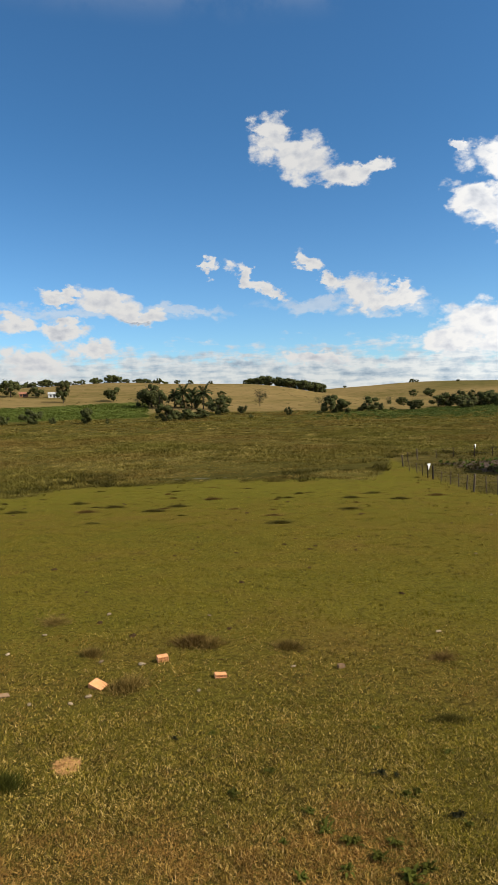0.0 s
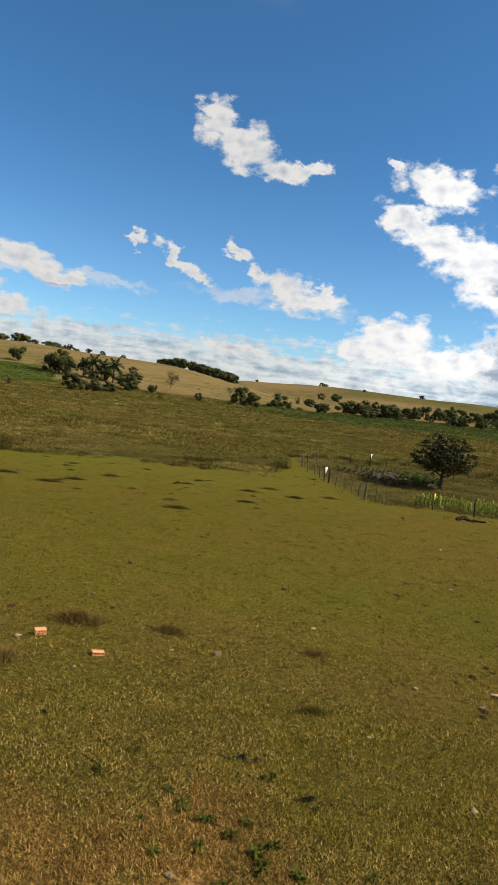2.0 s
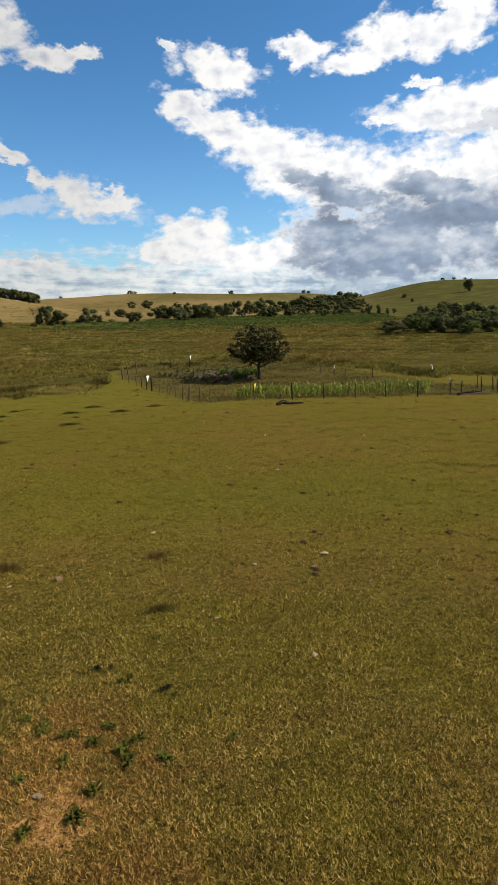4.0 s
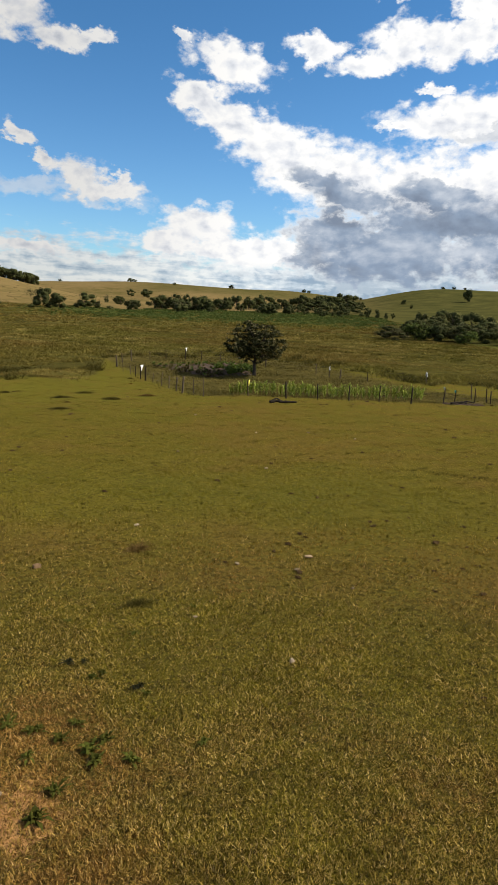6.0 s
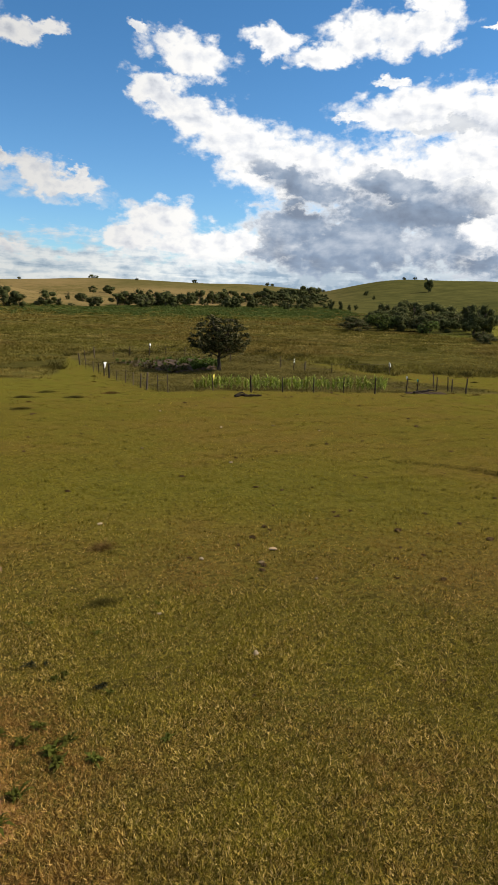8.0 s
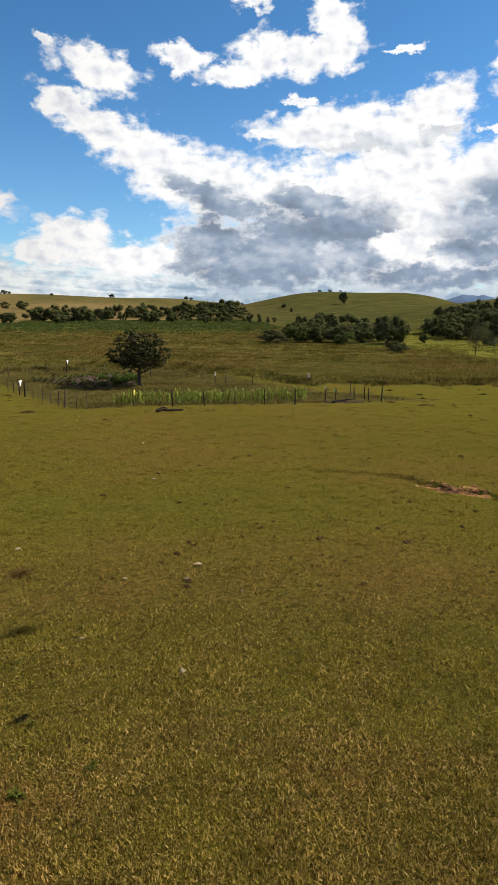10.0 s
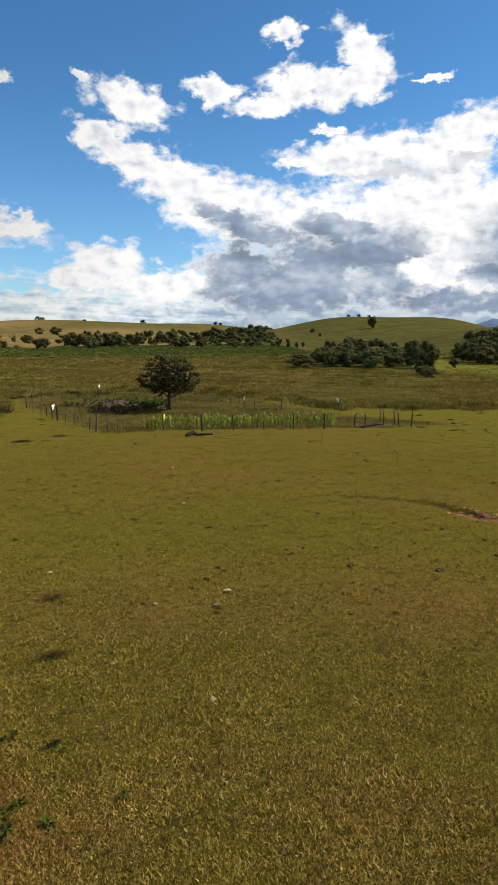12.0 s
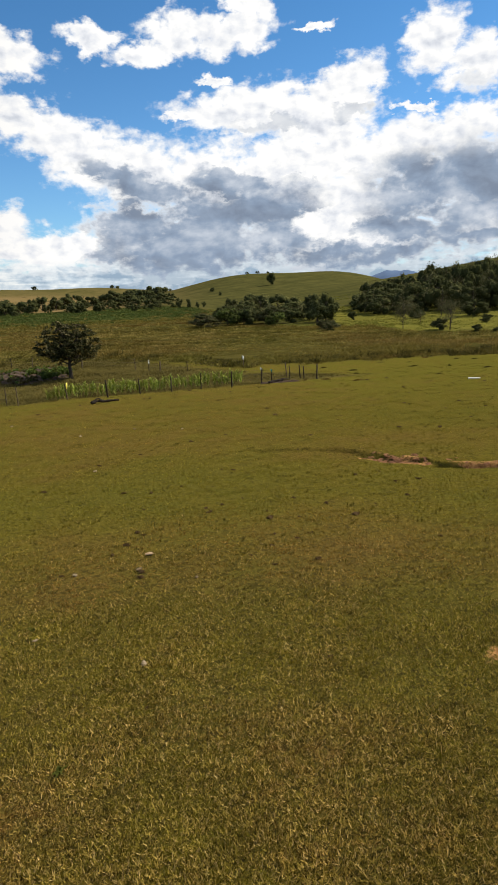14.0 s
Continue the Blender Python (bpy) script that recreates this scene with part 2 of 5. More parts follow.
def leafy(name, stops, patch=None, patch_scale=0.3, through_light=0.3, rough=0.85, by_object=0.25, greener=None, mottle=0.0, mottle_scale=7.0, by_zone=None, by_clump=0.0):
    """Leaves or blades: each takes a colour of its own, drifting over patches of ground."""
    m, n = material(name)
    isle = n.put("ShaderNodeNewGeometry").outputs["Random Per Island"]
    if by_clump:
        tone = n.put("ShaderNodeAttribute", attribute_name="tone").outputs["Fac"]
        isle = n.math("ADD", n.math("MULTIPLY", isle, 1 - by_clump), n.math("MULTIPLY", tone, by_clump))
    col = n.ramp(isle, stops)
    if by_zone:
        straw, fresh = by_zone
        pos = n.put("ShaderNodeNewGeometry").outputs["Position"]
        a = n.put("ShaderNodeAttribute", attribute_name="parched").outputs["Fac"]
        a = n.math("ADD", a, n.math("MULTIPLY", n.math("SUBTRACT", n.math("ADD", n.math("MULTIPLY", n.noise(pos, 0.9, 5.0, 0.65), 0.6), n.math("MULTIPLY", n.noise(pos, 4.0, 4.0, 0.65), 0.4)), 0.5), 2.4))
        col = n.mix(n.math("MULTIPLY", n.step(a, 0.40, 1.0), 0.58), col, (*straw, 1))
        col = n.mix(n.math("MULTIPLY", n.math("SUBTRACT", 1.0, n.step(a, 0.0, 0.5)), 0.36), col, (*fresh, 1))
    if patch:
        pos = n.put("ShaderNodeNewGeometry").outputs["Position"]
        big = n.noise(pos, patch_scale, 5.0, 0.6)
        col = n.mix(n.step(big, 0.43, 0.62), col, n.mix(0.6, col, (*patch, 1)))
    if greener:
        pos = n.put("ShaderNodeNewGeometry").outputs["Position"]
        spot = n.noise(n.put("ShaderNodeVectorMath", {0: pos, 1: (31.0, 7.0, 0.0)}, operation="ADD").outputs[0], patch_scale * 0.8, 4.0, 0.6)
        col = n.mix(n.step(spot, 0.44, 0.62), col, n.mix(0.42, col, (*greener, 1)))
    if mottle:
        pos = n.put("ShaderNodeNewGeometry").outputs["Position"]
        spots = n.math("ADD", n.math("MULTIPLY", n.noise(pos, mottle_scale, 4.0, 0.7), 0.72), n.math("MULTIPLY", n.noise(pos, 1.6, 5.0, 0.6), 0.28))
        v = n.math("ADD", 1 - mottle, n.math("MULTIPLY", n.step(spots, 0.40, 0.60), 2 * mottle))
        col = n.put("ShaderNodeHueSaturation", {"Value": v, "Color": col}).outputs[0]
    if by_object:
        r = n.put("ShaderNodeObjectInfo").outputs["Random"]
        v = n.math("ADD", 1 - by_object, n.math("MULTIPLY", r, 2 * by_object))
        hsv = n.put("ShaderNodeHueSaturation", {"Hue": n.math("ADD", 0.49, n.math("MULTIPLY", r, 0.02)), "Value": v, "Color": col})
        col = hsv.outputs[0]
    solid = n.put("ShaderNodeBsdfPrincipled", {"Base Color": col, "Roughness": rough, "Specular IOR Level": 0.04}).outputs[0]
    thin = n.put("ShaderNodeBsdfTranslucent", {"Color": col}).outputs[0]
    n.put("ShaderNodeOutputMaterial", {0: n.put("ShaderNodeMixShader", {0: through_light, 1: solid, 2: thin}).outputs[0]})
    return m


def land_material():
    """Turf, bare soil, marsh, dry pasture and cane, laid out by the land's own zones."""
    m, n = material("land")
    pos = n.put("ShaderNodeNewGeometry").outputs["Position"]
    wide, mid, grain = n.noise(pos, 0.12, 5.0, 0.6), n.noise(pos, 0.7, 6.0, 0.65), n.noise(pos, 10.0, 5.0, 0.75)
    clump = n.noise(pos, 3.2, 5.0, 0.7)
    far_wide, far_mid = n.noise(pos, 0.012, 5.0, 0.6), n.noise(pos, 0.09, 6.0, 0.7)

    def zone(name):
        return n.put("ShaderNodeAttribute", attribute_name=name).outputs["Fac"]

    drift = n.math("ADD", n.math("MULTIPLY", wide, 0.55), n.math("MULTIPLY", mid, 0.45))
    turf = n.ramp(n.math("ADD", drift, n.math("MULTIPLY", n.math("SUBTRACT", zone("parched"), 0.3), 0.16)),
                  [(0.36, (0.092, 0.088, 0.010)), (0.5, (0.120, 0.097, 0.012)), (0.66, (0.150, 0.088, 0.020))])
    # Shade among the thick near blades is put into the ground's colour.
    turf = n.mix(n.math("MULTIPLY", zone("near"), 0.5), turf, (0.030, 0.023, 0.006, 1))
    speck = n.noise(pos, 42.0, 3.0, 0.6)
    thatch_gaps = n.noise(pos, 75.0, 2.0, 0.6)
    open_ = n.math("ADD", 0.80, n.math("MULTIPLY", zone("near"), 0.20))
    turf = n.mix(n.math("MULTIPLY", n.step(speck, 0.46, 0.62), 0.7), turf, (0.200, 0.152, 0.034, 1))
    # Dark soil and dead grass, deepened to hold the shade between blades and tufts.
    turf = n.mix(n.math("MULTIPLY", n.math("MULTIPLY", n.step(thatch_gaps, 0.48, 0.62), 0.8), open_), turf, (0.026, 0.020, 0.006, 1))
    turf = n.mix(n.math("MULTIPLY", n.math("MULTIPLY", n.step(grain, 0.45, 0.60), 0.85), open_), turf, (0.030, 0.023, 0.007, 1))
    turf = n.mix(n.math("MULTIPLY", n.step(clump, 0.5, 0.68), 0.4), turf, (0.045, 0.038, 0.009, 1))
    turf = n.mix(n.math("MULTIPLY", zone("damp"), 0.60), turf, n.mix(n.step(n.math("ADD", mid, n.math("MULTIPLY", zone("parched"), 0.25)), 0.48, 0.72), (0.112, 0.101, 0.015, 1), (0.120, 0.083, 0.018, 1)))
    turf = n.mix(zone("rough"), turf, n.ramp(mid, [(0.35, (0.048, 0.040, 0.011)), (0.65, (0.105, 0.080, 0.024))]))
    soil = n.ramp(grain, [(0.34, (0.17, 0.078, 0.026)), (0.62, (0.44, 0.235, 0.088))])
    bare = n.step(n.math("ADD", zone("bare"), n.math("MULTIPLY", n.math("SUBTRACT", n.noise(pos, 5.0, 6.0, 0.7), 0.5), 1.1)), 0.42, 0.62)
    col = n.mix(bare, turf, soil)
    wet = n.ramp(n.math("ADD", n.math("MULTIPLY", mid, 0.5), n.math("MULTIPLY", far_mid, 0.5)), [(0.35, (0.034, 0.030, 0.008)), (0.65, (0.098, 0.080, 0.020))])
    col = n.mix(zone("marsh"), col, wet)
    col = n.mix(n.math("MULTIPLY", zone("sedge"), 0.85), col, n.ramp(far_mid, [(0.35, (0.046, 0.058, 0.013)), (0.65, (0.074, 0.084, 0.020))]))
    dry = n.ramp(n.math("ADD", n.math("MULTIPLY", far_mid, 0.5), n.math("MULTIPLY", far_wide, 0.5)),
                 [(0.35, (0.088, 0.073, 0.022)), (0.5, (0.170, 0.119, 0.046)), (0.66, (0.205, 0.140, 0.062))])
    lush = n.ramp(far_mid, [(0.35, (0.048, 0.050, 0.015)), (0.65, (0.090, 0.080, 0.024))])
    col = n.mix(zone("pasture"), col, n.mix(zone("lush"), dry, lush))
    glade = n.ramp(n.math("ADD", n.math("MULTIPLY", mid, 0.5), n.math("MULTIPLY", far_mid, 0.5)), [(0.36, (0.098, 0.090, 0.018)), (0.62, (0.158, 0.142, 0.026))])
    col = n.mix(zone("meadow"), col, glade)
    crop = n.ramp(far_mid, [(0.35, (0.055, 0.072, 0.016)), (0.65, (0.090, 0.105, 0.024))])
    col = n.mix(zone("cane"), col, crop)
    dirt = n.ramp(far_mid, [(0.3, (0.085, 0.052, 0.042)), (0.7, (0.130, 0.080, 0.060))])
    col = n.mix(zone("tilled"), col, dirt)
    height_mix = n.math("ADD", grain, n.math("MULTIPLY", mid, 1.5))
    finish(n, col, 1.0, height_mix, 0.5, 0.05, spec=0.0)
    return m


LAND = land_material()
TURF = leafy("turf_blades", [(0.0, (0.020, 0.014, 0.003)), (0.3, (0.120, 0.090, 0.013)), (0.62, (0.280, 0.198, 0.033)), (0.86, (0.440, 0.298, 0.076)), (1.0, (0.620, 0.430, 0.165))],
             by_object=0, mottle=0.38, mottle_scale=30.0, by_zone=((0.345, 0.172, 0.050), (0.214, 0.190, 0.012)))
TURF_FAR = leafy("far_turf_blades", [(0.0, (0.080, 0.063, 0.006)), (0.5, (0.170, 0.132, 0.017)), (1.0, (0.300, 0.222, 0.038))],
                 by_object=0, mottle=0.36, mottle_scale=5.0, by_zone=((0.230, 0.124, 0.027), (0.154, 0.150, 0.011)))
REEDS = leafy("marsh_blades", [(0.0, (0.050, 0.041, 0.009)), (0.3, (0.112, 0.090, 0.018)), (0.6, (0.178, 0.138, 0.030)), (0.85, (0.262, 0.196, 0.052)), (1.0, (0.370, 0.272, 0.092))],
              patch=(0.180, 0.112, 0.030), patch_scale=0.03, by_object=0, greener=(0.120, 0.116, 0.018), mottle=0.25, mottle_scale=0.8, by_clump=0.82)
# Darker than the reeds: shadow along the shore bank is in the blades' colour.
FRINGE = leafy("shaded_shore_blades", [(0.0, (0.018, 0.016, 0.004)), (0.5, (0.054, 0.046, 0.010)), (1.0, (0.150, 0.116, 0.028))], by_object=0, by_clump=0.6)
SEDGE = leafy("sedge_blades", [(0.0, (0.040, 0.060, 0.014)), (0.6, (0.075, 0.100, 0.022)), (1.0, (0.125, 0.135, 0.036))], by_object=0)
CANE = leafy("cane_blades", [(0.0, (0.060, 0.080, 0.014)), (0.6, (0.098, 0.120, 0.022)), (1.0, (0.145, 0.160, 0.038))], by_object=0)
DRY_TUFT = leafy("dry_tuft", [(0.0, (0.072, 0.048, 0.012)), (0.6, (0.165, 0.106, 0.028)), (1.0, (0.270, 0.178, 0.054))])
DARK_TUFT = leafy("dark_tuft", [(0.0, (0.038, 0.034, 0.008)), (0.6, (0.090, 0.074, 0.016)), (1.0, (0.160, 0.125, 0.030))])
WEED = leafy("weed_leaf", [(0.0, (0.040, 0.043, 0.008)), (0.7, (0.085, 0.088, 0.014)), (1.0, (0.150, 0.140, 0.028))])
DEAD_WEED = leafy("dead_weed", [(0.0, (0.014, 0.014, 0.007)), (1.0, (0.040, 0.038, 0.015))])
MULCH = leafy("bed_leaf", [(0.0, (0.050, 0.036, 0.018)), (0.5, (0.095, 0.072, 0.030)), (1.0, (0.120, 0.120, 0.034))])
LEAF = leafy("tree_leaf", [(0.0, (0.028, 0.032, 0.012)), (0.5, (0.062, 0.066, 0.022)), (0.85, (0.105, 0.104, 0.034)), (1.0, (0.140, 0.130, 0.048))], through_light=0.15)
LEAF_OLIVE = leafy("olive_leaf", [(0.0, (0.048, 0.052, 0.018)), (0.5, (0.120, 0.120, 0.040)), (0.85, (0.200, 0.184, 0.066)), (1.0, (0.260, 0.230, 0.100))], through_light=0.2)
LEAF_DARK = leafy("dark_leaf", [(0.0, (0.028, 0.032, 0.012)), (0.6, (0.062, 0.067, 0.024)), (1.0, (0.125, 0.122, 0.046))], through_light=0.15)
LEAF_DRY = leafy("thin_leaf", [(0.0, (0.050, 0.048, 0.022)), (0.6, (0.090, 0.084, 0.036)), (1.0, (0.150, 0.130, 0.062))], through_light=0.25)
LEAF_GREEN = leafy("fresh_leaf", [(0.0, (0.050, 0.070, 0.015)), (0.6, (0.095, 0.125, 0.026)), (1.0, (0.170, 0.185, 0.045))], through_light=0.3)
# The few palest leaves carry sunlit glints in colour; the surface is matt.
FRUIT_LEAF = leafy("leaf_with_glints", [(0.0, (0.016, 0.018, 0.006)), (0.55, (0.040, 0.042, 0.014)), (0.85, (0.100, 0.094, 0.034)), (1.0, (0.300, 0.240, 0.120))], through_light=0.12, by_object=0)
MAIZE = leafy("maize_leaf", [(0.0, (0.085, 0.110, 0.012)), (0.6, (0.190, 0.220, 0.030)), (1.0, (0.340, 0.340, 0.090))], through_light=0.35)
PALM = leafy("palm_leaf", [(0.0, (0.026, 0.040, 0.014)), (1.0, (0.080, 0.092, 0.034))], through_light=0.15)
BARK = plain("bark", (0.026, 0.020, 0.014), (0.088, 0.068, 0.050), 6.0, 0.95, 0.8, 0.02)
CHARRED = plain("charred_wood", (0.008, 0.006, 0.005), (0.038, 0.026, 0.019), 6.0, 0.9, 0.8, 0.02)
POST = plain("weathered_post", (0.030, 0.022, 0.015), (0.115, 0.085, 0.056), 5.0, 0.95, 0.7, 0.01, by_object=0.5)
WIRE = plain("rusty_wire", (0.06, 0.045, 0.035), (0.14, 0.11, 0.09), 9.0, 0.6)
CLAY = plain("fired_clay", (0.58, 0.235, 0.085), (0.78, 0.400, 0.185), 16.0, 0.9, 0.35, 0.004)
STONE = plain("pale_stone", (0.14, 0.098, 0.055), (0.36, 0.265, 0.165), 18.0, 0.95, 0.6, 0.006, by_object=0.5)
TAN = plain("tan_clay", (0.30, 0.19, 0.10), (0.52, 0.36, 0.21), 16.0, 0.95, 0.4, 0.004)
BROWN_CLAY = plain("brown_clay", (0.16, 0.095, 0.050), (0.34, 0.215, 0.120), 16.0, 0.95, 0.4, 0.004)
DUNG = plain("dry_dung", (0.026, 0.015, 0.006), (0.085, 0.050, 0.020), 22.0, 1.0, 0.8, 0.01, 0.05)
TILTH = plain("tilled_soil", (0.040, 0.026, 0.018), (0.115, 0.076, 0.052), 2.5, 1.0, 0.9, 0.05)
RED_SOIL = plain("red_soil", (0.17, 0.070, 0.030), (0.42, 0.205, 0.100), 3.5, 1.0, 0.9, 0.04)
SACK = plain("white_sack", (0.62, 0.61, 0.58), (0.84, 0.83, 0.80), 8.0, 0.7, 0.3, 0.01)
YELLOW = plain("yellow_sack", (0.55, 0.42, 0.06), (0.76, 0.62, 0.12), 8.0, 0.7, 0.3, 0.01)
BLUE = plain("blue_plastic", (0.03, 0.22, 0.22), (0.05, 0.36, 0.34), 8.0, 0.5, 0.1, 0.01)
LIME = plain("limewash", (0.68, 0.67, 0.63), (0.82, 0.81, 0.78), 1.5, 0.9, 0.1, 0.01)
ROOF = plain("clay_roof", (0.20, 0.085, 0.050), (0.40, 0.180, 0.110), 2.0, 0.9, 0.4, 0.03)
PALE_ROOF = plain("fibre_roof", (0.30, 0.29, 0.28), (0.50, 0.49, 0.47), 2.0, 0.9, 0.3, 0.03)
DARKNESS = plain("window_dark", (0.02, 0.02, 0.02), (0.04, 0.04, 0.04), 3.0, 0.3)
FARBLUE = plain("hazed_mountain", (0.050, 0.085, 0.165), (0.075, 0.120, 0.205), 0.004, 1.0, 0.2, 5.0)
SLAB = plain("concrete", (0.50, 0.47, 0.40), (0.70, 0.67, 0.60), 4.0, 0.9, 0.3, 0.01)


def water_material():
    m, n = material("still_water")
    pos = n.put("ShaderNodeNewGeometry").outputs["Position"]
    finish(n, (0.050, 0.047, 0.020, 1), 0.6, n.noise(pos, 3.0, 3.0), 0.15, 0.02, spec=0.25)
    return m


WATER = water_material()


# ---- the land ----
# hills: azimuth in degrees, distance, half breadth, half depth, height
HILLS = [(-21, 550, 60, 109, 11.7), (-11, 538, 48, 109, 17.5), (0.5, 499, 50, 96, 16.6), (9, 896, 90, 140, 19.4), (20, 819, 80, 154, 13.5), (30, 922, 110, 154, 17.5),
         (36.5, 576, 38, 96, 10.0), (41.5, 576, 34, 96, 15.4), (49, 576, 40, 96, 22.4), (54, 600, 30, 90, 2.6), (72, 346, 96, 79, 21.8),
         (-34, 538, 77, 115, 23.0), (100, 410, 140, 115, 20.5), (-70, 538, 154, 128, 23.0)]
MARSH_Z = -3.84
GULLY = [(13.6, 15.0), (14.2, 14.1), (15.0, 13.0), (15.2, 12.1), (15.05, 11.3), (15.0, 10.6), (15.3, 10.0), (15.1, 9.2), (15.4, 8.6), (16.0, 7.6), (17.0, 5.5), (18.0, 2.5)]


def along(x, y, line):
    """Distance of points from a broken line, and how far along it they lie (0 to 1)."""
    best, place = np.full(np.shape(x), 1e9), np.zeros(np.shape(x))
    for i, (a, b) in enumerate(zip(line, line[1:])):
        dx, dy = b[0] - a[0], b[1] - a[1]
        f = np.clip(((x - a[0]) * dx + (y - a[1]) * dy) / (dx * dx + dy * dy), 0, 1)
        d = np.hypot(x - a[0] - f * dx, y - a[1] - f * dy)
        place = np.where(d < best, (i + f) / (len(line) - 1), place)
        best = np.minimum(best, d)
    return best, place


def ripple(x, y, size, seed=0.0):
    """Cheap smooth unevenness between about -1 and 1."""
    x, y = x / size + seed, y / size - seed
    return (np.sin(x * 1.0 + 1.7 * np.sin(y * 0.8)) + np.sin(y * 1.3 + 1.3 * np.sin(x * 1.1 + 2)) + np.sin((x + y) * 0.7 + np.sin(x - y))) / 3


def height(x, y):
    """Height of the land: a lawn falling to a level marsh, with hills behind it."""
    x, y = np.asarray(x, float), np.asarray(y, float)
    r = np.hypot(x, y)
    s = np.maximum(0.068 * y + 0.018 * np.maximum(x, 0), -1.0)
    k = 0.15
    z = k * np.log(np.exp(-np.minimum(s, 12) / k) + np.exp(MARSH_Z / k))
    for az, d, across, deep, top in HILLS:
        a = radians(az)
        u = x * math.cos(a) - y * math.sin(a)
        v = x * math.sin(a) + y * math.cos(a) - d
        z = z + top * np.exp(-0.5 * ((u / across) ** 2 + (v / deep) ** 2))
    far = np.clip((r - 1000) / 1200, 0, 1)
    z = z + 28 * far * far * (3 - 2 * far)
    z = z + 0.03 * ripple(x, y, 1.4) * np.clip((60 - r) / 20, 0, 1) + 0.7 * ripple(x, y, 60, 3) * np.clip((r - 260) / 150, 0, 1) + 2.2 * ripple(x, y, 42, 8) * np.clip((r - 640) / 150, 0, 1)
    d, t = along(x, y, GULLY)
    fade = np.clip(t * 3, 0, 1) * (0.75 + 0.35 * ripple(x, y, 0.35, 1))
    return z - (0.13 + 0.22 * smooth(t, 0.59, 0.63)) * fade * np.exp(-((d + 0.10 * ripple(x, y, 0.22)) / 0.30) ** 6)


def ground(x, y):
    return float(height(x, y))


def shore(az):
    """Distance at which the mown turf gives way to the marsh."""
    a = [-180, -40, -20.9, -15.8, -9.9, 1.8, 7.9, 11.0, 11.9, 12.7, 25.7, 33.3, 41, 50, 56.5, 62.5, 80, 180]
    r = [50, 51, 54, 59.5, 58, 57.6, 58.3, 59.5, 62, 80, 85, 77, 67, 71, 73.3, 73, 73, 73]
    return np.interp(az, a, r)


def smooth(v, lo, hi):
    t = np.clip((v - lo) / (hi - lo), 0, 1)
    return t * t * (3 - 2 * t)


def parched(x, y):
    """How dry and brown the turf is, from 0 (fresh) to 1 (straw): bands along the slope."""
    r, az = np.hypot(x, y), np.degrees(np.arctan2(x, y))
    r = r + 0.6 * ripple(x, y, 1.3, 4) + 0.3 * ripple(x, y, 0.5, 2)
    v = 0.32 + 0.27 * smooth(r, 8.8, 9.8) * (1 - smooth(r, 12.4, 14.0)) - 0.22 * smooth(r, 5.4, 6.2) * (1 - smooth(r, 8.2, 9.2)) * smooth(az, 8, 18)
    v = v + 0.46 * (1 - smooth(r, 5.4, 7.4)) * (1 - smooth(az, 12, 26)) + 0.30 * smooth(r, 19, 24) * (1 - smooth(r, 38, 44)) * smooth(az, 16, 25) * (1 - smooth(az, 40, 50))
    v = v - 0.20 * smooth(r, 13.5, 15) * (1 - smooth(r, 17, 20)) - 0.34 * smooth(r, 36, 46) * (1 - smooth(az, 11, 17)) - 0.30 * smooth(az, 44, 52) * smooth(r, 22, 30)
    return np.clip(v + 0.10 * ripple(x, y, 3.0, 6), 0, 1)


def fenced(x, y):
    """One over the rough ground of the garden, nought outside it."""
    front = y - (42.6 - 0.53 * np.maximum(x - 20, 0)) + 0.35 * ripple(x, y, 0.8, 3)
    return smooth(x, 16.2, 17.2) * smooth(front, 0.1, 1.0) * (1 - smooth(x + 0.5 * ripple(x, y, 1.2), 39.5, 43))


